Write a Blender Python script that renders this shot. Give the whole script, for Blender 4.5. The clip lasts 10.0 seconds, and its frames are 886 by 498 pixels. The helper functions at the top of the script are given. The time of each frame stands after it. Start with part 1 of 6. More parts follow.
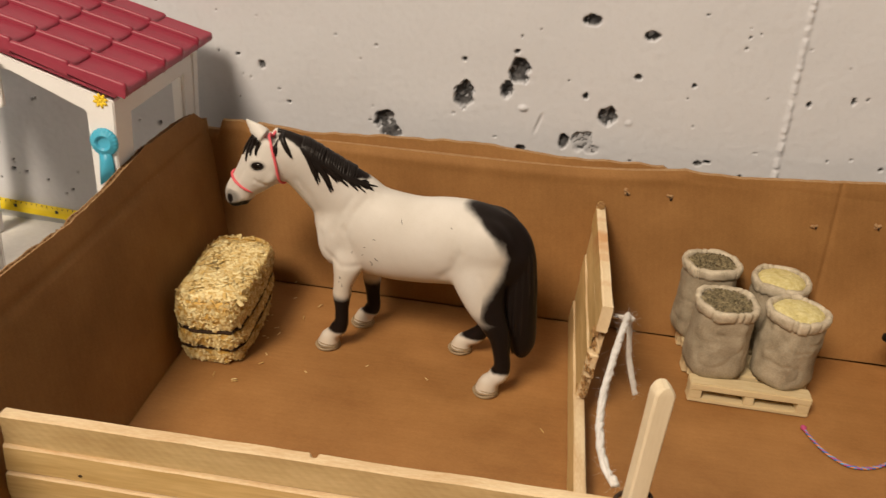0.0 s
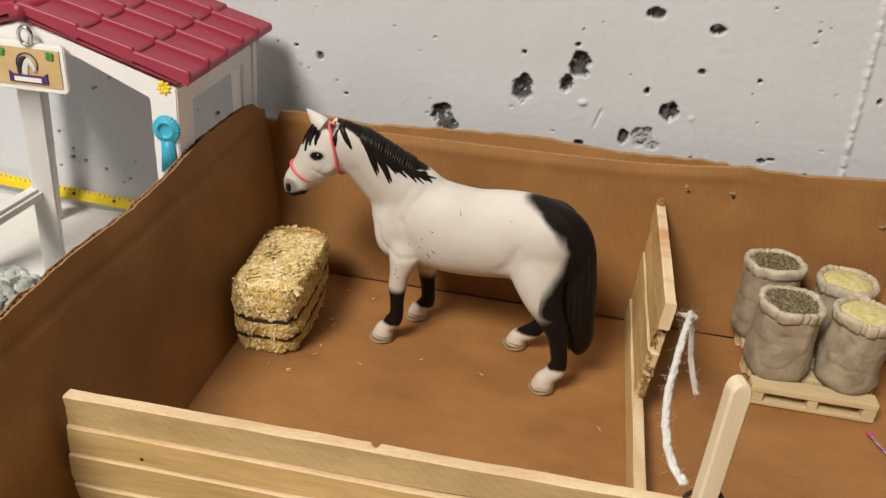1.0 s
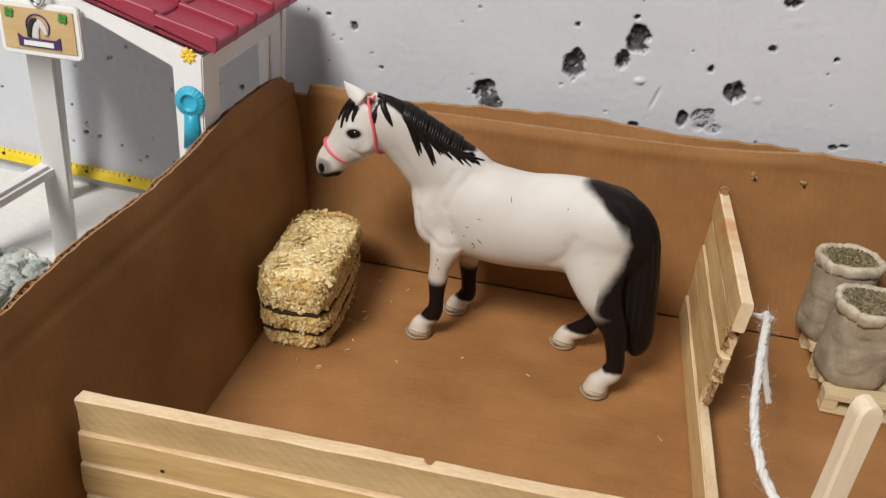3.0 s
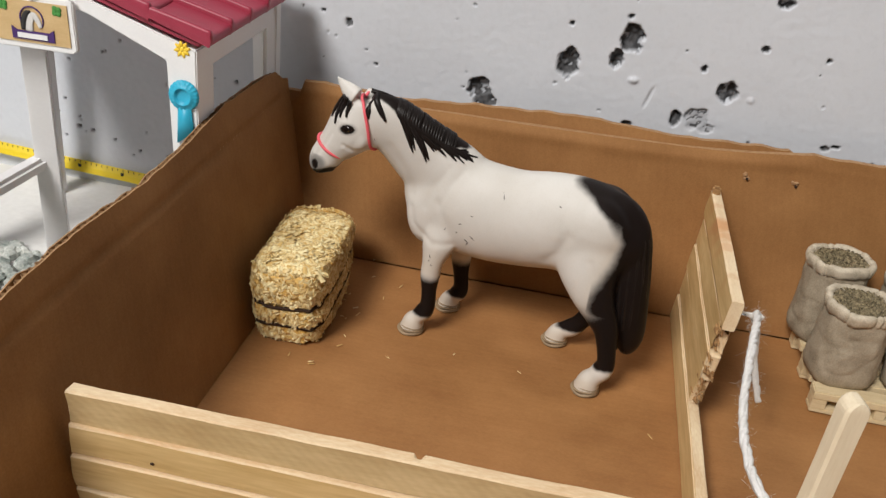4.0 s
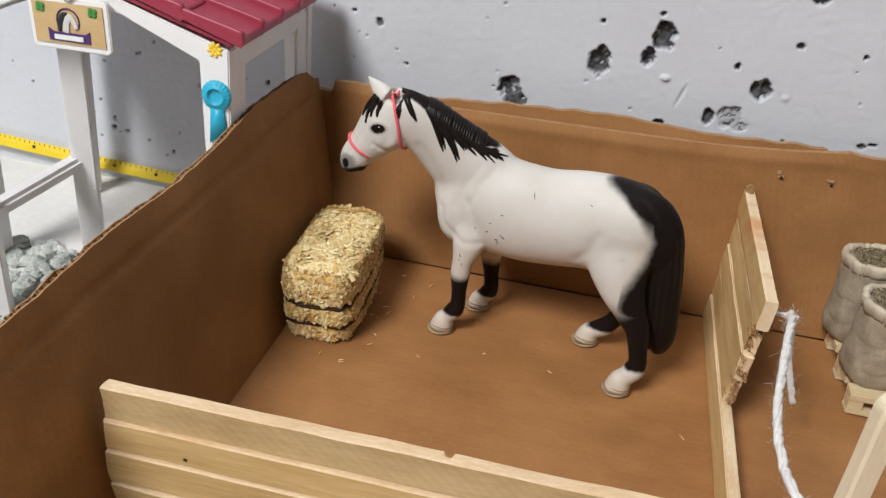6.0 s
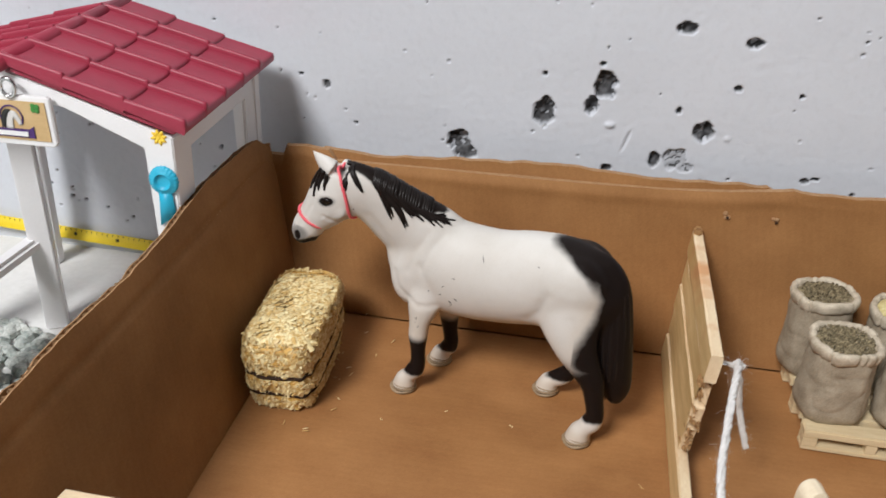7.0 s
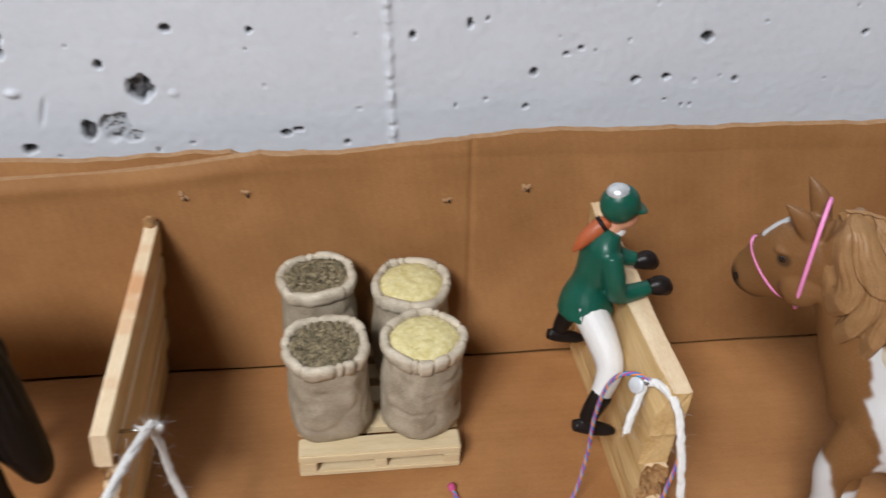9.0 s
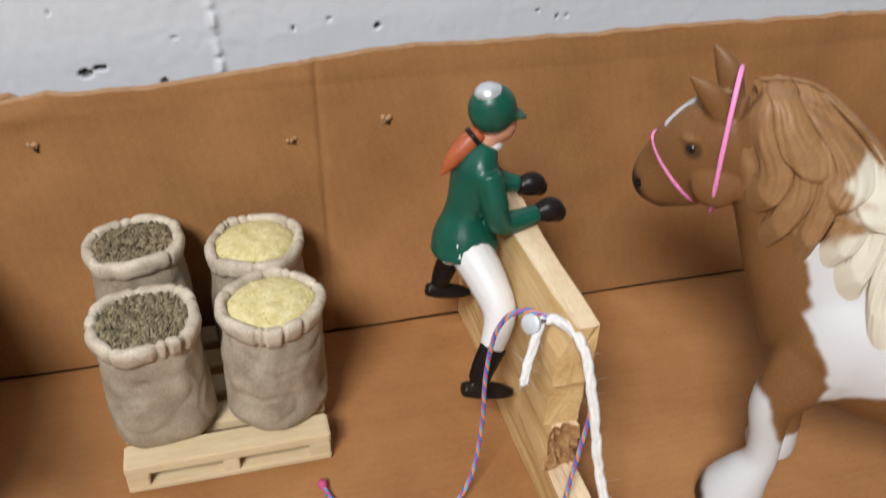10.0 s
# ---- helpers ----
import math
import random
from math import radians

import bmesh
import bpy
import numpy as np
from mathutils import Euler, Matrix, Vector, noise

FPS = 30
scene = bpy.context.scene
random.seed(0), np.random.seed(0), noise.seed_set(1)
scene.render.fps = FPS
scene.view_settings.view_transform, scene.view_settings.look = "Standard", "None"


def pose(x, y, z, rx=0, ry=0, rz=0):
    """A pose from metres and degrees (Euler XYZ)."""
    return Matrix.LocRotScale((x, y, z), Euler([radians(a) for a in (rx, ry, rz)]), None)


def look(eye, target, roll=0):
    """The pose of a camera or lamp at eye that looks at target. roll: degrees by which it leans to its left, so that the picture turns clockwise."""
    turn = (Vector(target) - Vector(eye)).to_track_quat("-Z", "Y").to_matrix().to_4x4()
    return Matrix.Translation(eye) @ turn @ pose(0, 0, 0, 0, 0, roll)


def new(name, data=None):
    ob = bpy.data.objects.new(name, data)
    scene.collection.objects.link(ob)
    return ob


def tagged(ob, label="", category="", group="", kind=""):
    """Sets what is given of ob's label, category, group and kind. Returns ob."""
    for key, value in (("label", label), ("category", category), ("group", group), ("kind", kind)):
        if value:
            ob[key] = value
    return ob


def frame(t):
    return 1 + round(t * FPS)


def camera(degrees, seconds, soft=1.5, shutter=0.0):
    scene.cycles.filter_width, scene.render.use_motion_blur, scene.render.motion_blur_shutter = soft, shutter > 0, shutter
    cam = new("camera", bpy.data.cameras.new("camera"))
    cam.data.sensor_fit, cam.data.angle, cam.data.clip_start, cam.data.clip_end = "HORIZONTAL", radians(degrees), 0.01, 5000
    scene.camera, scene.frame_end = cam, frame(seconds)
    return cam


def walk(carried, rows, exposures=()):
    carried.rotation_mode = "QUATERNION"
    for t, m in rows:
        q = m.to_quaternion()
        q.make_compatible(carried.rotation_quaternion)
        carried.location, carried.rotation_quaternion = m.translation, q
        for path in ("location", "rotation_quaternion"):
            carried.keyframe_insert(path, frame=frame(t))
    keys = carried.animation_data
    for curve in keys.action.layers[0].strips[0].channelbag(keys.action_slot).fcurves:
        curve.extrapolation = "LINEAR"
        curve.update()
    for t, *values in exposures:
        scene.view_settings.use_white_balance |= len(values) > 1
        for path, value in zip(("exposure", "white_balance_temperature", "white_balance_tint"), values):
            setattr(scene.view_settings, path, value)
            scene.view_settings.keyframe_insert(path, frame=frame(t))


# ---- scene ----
cam = camera(53.81, 10.0, 1.45, 0.25)
PATH = [
    (0, (-0.0543, -0.4182, 0.2474), (-0.0851, -0.0657, 0.0609), 5.36),
    (0.5, (-0.0653, -0.4224, 0.2492), (-0.1085, -0.0701, 0.0647), 4.92),
    (1, (-0.0629, -0.4177, 0.2413), (-0.1110, -0.0675, 0.0541), 5.12),
    (1.5, (-0.0703, -0.4097, 0.2393), (-0.1236, -0.0598, 0.0528), 4.95),
    (2, (-0.0728, -0.4009, 0.2393), (-0.1269, -0.0497, 0.0556), 4.81),
    (2.5, (-0.0833, -0.3896, 0.2261), (-0.1356, -0.0431, 0.0332), 5.22),
    (4, (-0.0822, -0.3908, 0.2244), (-0.1300, -0.0439, 0.0310), 6.61),
    (4.5, (-0.0828, -0.3908, 0.2249), (-0.1293, -0.0432, 0.0325), 6.87),
    (5, (-0.0850, -0.3883, 0.2229), (-0.1288, -0.0404, 0.0304), 7.33),
    (5.5, (-0.0777, -0.3885, 0.2254), (-0.1327, -0.0414, 0.0344), 6.32),
    (5.7, (-0.0827, -0.3911, 0.2234), (-0.1408, -0.0458, 0.0301), 6.19),
    (6.8, (-0.0761, -0.3876, 0.2378), (-0.1386, -0.0435, 0.0436), 3.21),
    (7, (-0.0715, -0.3805, 0.2518), (-0.1267, -0.0355, 0.0570), 2.52),
    (7.2, (-0.0526, -0.3762, 0.2552), (-0.1059, -0.0344, 0.0544), 2.74),
    (7.4, (-0.0260, -0.3630, 0.2530), (-0.2850, 1.3330, -0.7760), 2.10),
    (7.5, (-0.0272, -0.3549, 0.2452), (-0.0641, -0.0172, 0.0340), 3.56),
    (7.7, (0.0010, -0.3260, 0.2470), (-0.1810, 1.2510, -0.9700), 2.10),
    (7.8, (0.0130, -0.3186, 0.2463), (-0.0228, 0.0002, 0.0074), 2.13),
    (7.9, (0.0210, -0.3070, 0.2530), (-0.1210, 1.2670, -0.9730), 2.10),
    (8, (0.0281, -0.3034, 0.2443), (-0.0014, 0.0199, 0.0105), 2.12),
    (8.3, (0.0417, -0.2927, 0.2371), (0.0235, 0.0305, 0.0021), 2.36),
    (8.5, (0.0466, -0.2973, 0.2508), (0.0363, 0.0268, 0.0165), 1.82),
    (8.8, (0.0590, -0.2860, 0.2540), (0.1200, 1.3270, -0.9270), 0.20),
    (9, (0.0549, -0.2709, 0.2472), (0.1016, 0.0470, 0.0090), 2.50),
    (9.2, (0.0572, -0.2572, 0.2315), (0.1292, 0.0553, -0.0075), 4.63),
    (9.5, (0.0596, -0.2458, 0.2096), (0.1508, 0.0601, -0.0314), 4.32),
    (9.7, (0.0710, -0.2490, 0.2070), (0.4780, 1.3450, -0.9300), 1.80),
    (9.8, (0.0765, -0.2474, 0.2066), (0.1631, 0.0730, -0.0166), 1.62),
    (10, (0.0750, -0.2443, 0.1963), (0.1658, 0.0705, -0.0332), 1.93),
]
EXPOSURES = [(0, -0.14, 7900, 14), (0.5, -0.06, 7050, 10), (1, -0.04, 6750, 10), (1.6, -0.04, 6400, 10), (2.6, -0.04, 6200, 10), (5.5, -0.04, 6000, 10), (7, 0.06, 5850, 10), (7.5, -0.1, 5850, 10), (7.75, -0.1, 5950, 10), (8.0, 0.29, 5950, 10), (8.4, 0.41, 5750, 10), (9, 0.11, 5700, 10), (9.5, 0.09, 5750, 10), (9.75, 0.22, 5780, 10), (10, 0.24, 5800, 10)]
walk(cam, [(t, look(eye, target, roll)) for t, eye, target, roll in PATH], EXPOSURES)
from mathutils.bvhtree import BVHTree

# ---- light and room tone ----
world = bpy.data.worlds.new("basement_dark")
world.use_nodes = True
world.node_tree.nodes["Background"].inputs[0].default_value = (0.9, 0.93, 1.0, 1)
world.node_tree.nodes["Background"].inputs[1].default_value = 0.02
scene.world = world


def lamp(name, kind, place, target, power, size, colour):
    data = bpy.data.lights.new(name, kind)
    data.energy, data.color = power, colour
    if kind == "AREA":
        data.shape, data.size = "DISK", size
    else:
        data.shadow_soft_size = size
    ob = new(name, data)
    ob.matrix_world = look(place, target)
    return ob


lamp("ceiling_bulb", "AREA", (-0.88, -1.65, 2.0), (0.0, -0.1, 0.0), 84, 0.85, (1.0, 0.93, 0.84))

# ---- materials ----


def material(name, dark, light, scale=60.0, stretch=(1, 1, 1), rough=0.6, bump=0.15, fine=900.0, metal=0.0, spread=0.5, coords="Object", spec=0.4, attribute="", painted=None, ragged=0.12, islands=False, ribs=None, also=None):
    """A surface mixed from two colours by coarse and fine noise, with relief. attribute: a vertex layer that blends in the painted colour."""
    m = bpy.data.materials.new(name)
    m.use_nodes = True
    n, l = m.node_tree.nodes, m.node_tree.links
    b = n["Principled BSDF"]
    tc, info = n.new("ShaderNodeTexCoord"), n.new("ShaderNodeObjectInfo")
    shift = n.new("ShaderNodeVectorMath")
    shift.operation = "MULTIPLY_ADD"
    comb = n.new("ShaderNodeCombineXYZ")
    for k in range(3):
        l.new(info.outputs["Random"], comb.inputs[k])
    l.new(comb.outputs[0], shift.inputs[0])
    shift.inputs[1].default_value = (3.1, 1.7, 2.3)
    l.new(tc.outputs[coords], shift.inputs[2])
    mp = n.new("ShaderNodeMapping")
    mp.inputs["Scale"].default_value = stretch
    l.new(shift.outputs[0], mp.inputs[0])
    coarse, grain = n.new("ShaderNodeTexNoise"), n.new("ShaderNodeTexNoise")
    coarse.inputs["Scale"].default_value, coarse.inputs["Detail"].default_value = scale, 6
    grain.inputs["Scale"].default_value, grain.inputs["Detail"].default_value = fine, 3
    for t in (coarse, grain):
        l.new(mp.outputs[0], t.inputs["Vector"])
    add = n.new("ShaderNodeMix")
    add.inputs[0].default_value = 0.35
    l.new(coarse.outputs[0], add.inputs[2])
    l.new(grain.outputs[0], add.inputs[3])
    ramp = n.new("ShaderNodeValToRGB")
    ramp.color_ramp.elements[0].position, ramp.color_ramp.elements[1].position = 0.5 - spread / 2, 0.5 + spread / 2
    ramp.color_ramp.elements[0].color, ramp.color_ramp.elements[1].color = (*dark, 1), (*light, 1)
    if islands:
        geo, pick = n.new("ShaderNodeNewGeometry"), n.new("ShaderNodeMix")
        pick.inputs[0].default_value = 0.75
        l.new(add.outputs[0], pick.inputs[2])
        l.new(geo.outputs["Random Per Island"], pick.inputs[3])
        l.new(pick.outputs[0], ramp.inputs[0])
    else:
        l.new(add.outputs[0], ramp.inputs[0])
    out = ramp.outputs[0]
    if attribute:
        at, mix = n.new("ShaderNodeAttribute"), n.new("ShaderNodeMix")
        at.attribute_name, mix.data_type = attribute, "RGBA"
        if painted is None:
            mix.inputs[7].default_value = (0, 0, 0, 1)
            l.new(at.outputs["Color"], mix.inputs[7])
            l.new(at.outputs["Alpha"], mix.inputs[0])
        else:
            edge = n.new("ShaderNodeMath")
            edge.operation = "MULTIPLY_ADD"
            edge.inputs[1].default_value, edge.use_clamp = ragged, True
            off = n.new("ShaderNodeMath")
            off.operation = "SUBTRACT"
            l.new(grain.outputs[0], off.inputs[0])
            off.inputs[1].default_value = 0.5
            l.new(off.outputs[0], edge.inputs[0])
            l.new(at.outputs["Fac"], edge.inputs[2])
            l.new(edge.outputs[0], mix.inputs[0])
            mix.inputs[7].default_value = (*painted, 1)
        l.new(out, mix.inputs[6])
        out = mix.outputs[2]
    if also:
        at2, mix2 = n.new("ShaderNodeAttribute"), n.new("ShaderNodeMix")
        at2.attribute_name, mix2.data_type = also[0], "RGBA"
        mix2.inputs[7].default_value = (*also[1], 1)
        l.new(at2.outputs["Fac"], mix2.inputs[0])
        l.new(out, mix2.inputs[6])
        out = mix2.outputs[2]
    l.new(out, b.inputs["Base Color"])
    b.inputs["Roughness"].default_value, b.inputs["Metallic"].default_value = rough, metal
    b.inputs["Specular IOR Level"].default_value = spec
    height = add.outputs[0]
    if ribs:
        # flutes under the paper: way across them, wavelength in mm, strength
        dot, amount, sine, soft, tint = n.new("ShaderNodeVectorMath"), n.new("ShaderNodeMath"), n.new("ShaderNodeMath"), n.new("ShaderNodeMath"), n.new("ShaderNodeMix")
        dot.operation, amount.operation, sine.operation, soft.operation = "DOT_PRODUCT", "MULTIPLY_ADD", "SINE", "MULTIPLY_ADD"
        l.new(tc.outputs[coords], dot.inputs[0])
        dot.inputs[1].default_value = ribs[0]
        l.new(dot.outputs["Value"], amount.inputs[0])
        amount.inputs[1].default_value = 2 * math.pi / (ribs[1] * 0.001)
        l.new(coarse.outputs[0], amount.inputs[2])
        l.new(amount.outputs[0], sine.inputs[0])
        l.new(sine.outputs[0], soft.inputs[0])
        soft.inputs[1].default_value = ribs[2]
        l.new(add.outputs[0], soft.inputs[2])
        height = soft.outputs[0]
        tint.data_type, tint.blend_type = "RGBA", "MULTIPLY"
        tint.inputs[0].default_value = 1.0
        stain, ramp2 = n.new("ShaderNodeTexNoise"), n.new("ShaderNodeValToRGB")
        stain.inputs["Scale"].default_value, stain.inputs["Detail"].default_value, stain.inputs["Roughness"].default_value = 14, 9, 0.72
        l.new(tc.outputs[coords], stain.inputs["Vector"])
        mixed = n.new("ShaderNodeMath")
        mixed.operation = "MULTIPLY_ADD"
        l.new(sine.outputs[0], mixed.inputs[0])
        mixed.inputs[1].default_value = ribs[2] * 0.22
        l.new(stain.outputs[0], mixed.inputs[2])
        ramp2.color_ramp.elements[0].position, ramp2.color_ramp.elements[1].position = 0.32, 0.66
        ramp2.color_ramp.elements[0].color, ramp2.color_ramp.elements[1].color = (0.8, 0.77, 0.73, 1), (1.06, 1.06, 1.06, 1)
        l.new(mixed.outputs[0], ramp2.inputs[0])
        l.new(out, tint.inputs[6])
        l.new(ramp2.outputs[0], tint.inputs[7])
        l.new(tint.outputs[2], b.inputs["Base Color"])
    if bump:
        bp = n.new("ShaderNodeBump")
        bp.inputs["Strength"].default_value, bp.inputs["Distance"].default_value = bump, 0.0006
        l.new(height, bp.inputs["Height"])
        l.new(bp.outputs[0], b.inputs["Normal"])
    return m


CARD = material("brown_cardboard", (0.24, 0.113, 0.038), (0.36, 0.184, 0.069), 26, (1, 1, 1), 0.75, 0.2, 1300, spread=0.42, spec=0.2, ribs=((1, 1, 0), 3.6, 0.07))
# the same cardboard for the bottom, its colour raised for the light falling there
CARD_FLOOR_LIT = material("lit_floor_cardboard", (0.285, 0.13, 0.044), (0.41, 0.206, 0.076), 38, (0.75, 1.5, 1), 0.6, 0.22, 1100, spread=0.45, spec=0.28, ribs=((0, 1, 0), 3.2, 0.07))
CARD_EDGE = material("torn_cardboard", (0.27, 0.14, 0.06), (0.46, 0.29, 0.15), 400, (1, 1, 1), 0.9, 0.4, 2000)
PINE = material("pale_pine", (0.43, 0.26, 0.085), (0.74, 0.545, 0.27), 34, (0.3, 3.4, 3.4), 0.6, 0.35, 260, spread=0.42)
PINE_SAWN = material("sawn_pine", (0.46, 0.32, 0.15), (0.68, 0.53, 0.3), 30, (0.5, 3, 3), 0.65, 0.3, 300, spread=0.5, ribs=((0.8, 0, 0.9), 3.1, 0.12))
# paler pine for the upward faces and the ends of the sticks
PINE_EDGE = material("paler_pine", (0.6, 0.4, 0.22), (0.84, 0.71, 0.48), 38, (0.6, 2, 2), 0.7, 0.3, 700, spread=0.4)
PALE_STICK = material("smooth_pale_stick", (0.66, 0.55, 0.38), (0.82, 0.73, 0.56), 40, (3, 3, 0.4), 0.6, 0.2, 500)
SPLINTER = material("splintered_pine", (0.13, 0.052, 0.018), (0.56, 0.34, 0.14), 300, (0.3, 2, 2), 0.8, 0.8, 1200)
PALLET = material("cream_painted_pallet", (0.55, 0.42, 0.24), (0.72, 0.6, 0.38), 150, (0.4, 3, 3), 0.55, 0.25, 900)
SACK = material("grey_sack_cloth", (0.225, 0.182, 0.125), (0.44, 0.38, 0.285), 110, (1, 1, 1), 0.75, 0.4, 1500, spread=0.35, spec=0.2)
SACK_RIM = material("pale_sack_rim", (0.33, 0.275, 0.195), (0.65, 0.575, 0.45), 200, (1, 1, 1), 0.7, 0.6, 1500, spread=0.35)
GRAIN_DARK = material("dark_pellets", (0.075, 0.06, 0.03), (0.32, 0.26, 0.15), 900, (1, 1, 1), 0.7, 0.6, 2500, spread=0.8, islands=True)
GRAIN_YELLOW = material("yellow_meal", (0.5, 0.41, 0.14), (0.76, 0.69, 0.39), 420, (1, 1, 1), 0.7, 0.6, 2500, spread=0.35)
STRAW = material("golden_straw", (0.58, 0.355, 0.085), (0.95, 0.86, 0.52), 120, (1, 1, 1), 0.4, 0.3, 1500, spread=0.9, islands=True)
STRAW_CORE = material("packed_straw", (0.42, 0.21, 0.035), (0.76, 0.5, 0.14), 260, (1, 1, 1), 0.6, 0.9, 1300, spread=0.5)
TWINE = material("dark_twine", (0.02, 0.01, 0.005), (0.05, 0.024, 0.011), 500, (1, 1, 1), 0.9, 0.5, 2000)
YARN = material("white_yarn", (0.62, 0.6, 0.57), (0.85, 0.84, 0.82), 600, (1, 1, 1), 0.95, 0.8, 3000)
WHITE_PLASTIC = material("white_plastic", (0.78, 0.78, 0.79), (0.86, 0.86, 0.86), 40, (1, 1, 1), 0.35, 0.03, 900)
ROOF_RED = material("raspberry_plastic", (0.26, 0.022, 0.046), (0.34, 0.036, 0.068), 60, (1, 1, 1), 0.42, 0.08, 1200)
BLUE = material("turquoise_plastic", (0.03, 0.36, 0.55), (0.05, 0.45, 0.65), 100, (1, 1, 1), 0.4, 0.05, 900)
YELLOW = material("sun_yellow_print", (0.85, 0.55, 0.03), (0.9, 0.65, 0.05), 100, (1, 1, 1), 0.5, 0.0, 900)
GREEN_PRINT = material("leaf_green_print", (0.05, 0.22, 0.04), (0.08, 0.3, 0.06), 100, (1, 1, 1), 0.5, 0.0, 900)
TAN_PRINT = material("wood_print", (0.5, 0.33, 0.14), (0.68, 0.5, 0.26), 60, (1, 8, 4), 0.45, 0.0, 900)
PURPLE_PRINT = material("dark_purple_print", (0.05, 0.02, 0.12), (0.08, 0.03, 0.18), 100, (1, 1, 1), 0.5, 0.0, 900)
TAPE = material("yellow_tape_steel", (0.72, 0.52, 0.01), (0.85, 0.66, 0.03), 60, (1, 1, 1), 0.4, 0.02, 900)
INK = material("black_print", (0.015, 0.015, 0.015), (0.03, 0.03, 0.03), 100, (1, 1, 1), 0.6, 0.0, 900)
STEEL = material("shiny_nail_steel", (0.5, 0.5, 0.5), (0.7, 0.7, 0.7), 300, (1, 1, 1), 0.25, 0.0, 900, metal=1.0)
ZINC = material("dull_zinc", (0.55, 0.58, 0.62), (0.75, 0.78, 0.8), 300, (1, 1, 1), 0.4, 0.1, 900, metal=0.3)
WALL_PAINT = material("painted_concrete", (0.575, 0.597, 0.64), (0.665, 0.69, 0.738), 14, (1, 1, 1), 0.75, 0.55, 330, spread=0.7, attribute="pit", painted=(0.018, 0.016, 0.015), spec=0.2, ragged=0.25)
# tone chosen for how much fill the unseen room throws back
UNSEEN_GREY = material("unseen_grey", (0.12, 0.115, 0.11), (0.17, 0.165, 0.155), 4, (1, 1, 1), 0.8, 0.1, 60)
PINE_KNOTTY = material("knotty_pine", (0.43, 0.26, 0.085), (0.74, 0.545, 0.27), 34, (0.3, 3.4, 3.4), 0.6, 0.35, 260, spread=0.42, attribute="knot", painted=(0.5, 0.235, 0.095), ragged=0.3)
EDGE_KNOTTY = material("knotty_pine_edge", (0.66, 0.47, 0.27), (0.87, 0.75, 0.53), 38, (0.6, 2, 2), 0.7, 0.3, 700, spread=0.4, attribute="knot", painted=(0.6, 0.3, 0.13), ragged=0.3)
GROUND = material("grey_concrete_floor", (0.62, 0.62, 0.6), (0.8, 0.8, 0.78), 18, (1, 1, 1), 0.8, 0.3, 300)
RUBBLE = material("grey_green_stones", (0.2, 0.24, 0.22), (0.68, 0.7, 0.66), 110, (1, 1, 1), 0.85, 0.6, 900, spread=0.3)
HORSE_WHITE = material("matt_white_figure", (0.57, 0.535, 0.485), (0.72, 0.7, 0.665), 45, (1, 1, 1), 0.42, 0.05, 1500, spread=0.5, attribute="paint", painted=(0.011, 0.0075, 0.0065), spec=0.12, ragged=0.2, also=("muzzle", (0.5, 0.39, 0.26)))
HORSE_BLACK = material("black_figure", (0.0085, 0.006, 0.0053), (0.017, 0.0125, 0.011), 200, (1, 1, 1), 0.36, 0.2, 900, spec=0.18)
HORSE_EYE = material("glossy_dark_eye", (0.006, 0.004, 0.003), (0.015, 0.01, 0.008), 200, (1, 1, 1), 0.12, 0.0, 900)
HOOF = material("brown_hoof", (0.12, 0.075, 0.04), (0.46, 0.35, 0.22), 200, (1, 1, 6), 0.5, 0.3, 1200)
BROWN_COAT = material("brown_figure", (0.16, 0.073, 0.023), (0.215, 0.106, 0.036), 55, (1, 1, 1), 0.45, 0.05, 1500, attribute="paint", painted=(0.6, 0.6, 0.6), spec=0.3, also=("muzzle", (0.03, 0.016, 0.01)))
BROWN_MANE = material("light_brown_mane", (0.21, 0.11, 0.041), (0.33, 0.185, 0.078), 200, (1, 1, 1), 0.45, 0.3, 1500, spread=0.5, attribute="paint", painted=(0.62, 0.58, 0.46), spec=0.3)
BAND_RED = material("coral_rubber", (0.75, 0.1, 0.13), (0.85, 0.15, 0.18), 200, (1, 1, 1), 0.5, 0.05, 900)
BAND_PINK = material("pink_rubber", (0.75, 0.22, 0.5), (0.85, 0.32, 0.6), 200, (1, 1, 1), 0.5, 0.05, 900)
JACKET = material("dark_green_paint", (0.006, 0.06, 0.04), (0.011, 0.095, 0.06), 200, (1, 1, 1), 0.35, 0.05, 1200)
SKIN = material("painted_tan", (0.5, 0.24, 0.14), (0.6, 0.3, 0.18), 200, (1, 1, 1), 0.5, 0.05, 1200)
HAIR = material("ginger_paint", (0.28, 0.062, 0.018), (0.44, 0.115, 0.038), 200, (1, 1, 1), 0.45, 0.2, 1200)
SILVER = material("silver_paint", (0.5, 0.52, 0.54), (0.65, 0.67, 0.68), 300, (1, 1, 1), 0.35, 0.1, 1200, metal=0.5)
TROUSER = material("white_trouser_paint", (0.6, 0.59, 0.57), (0.7, 0.69, 0.67), 100, (1, 1, 1), 0.5, 0.05, 1200)
CORD = [material("cord_" + c, tuple(v * 0.8 for v in k), k, 900, (1, 1, 1), 0.8, 0.3, 3000) for c, k in (("blue", (0.03, 0.19, 0.6)), ("orange", (0.85, 0.27, 0.05)), ("sky", (0.08, 0.36, 0.68)), ("plum", (0.55, 0.08, 0.22)))]

# ---- mesh helpers ----


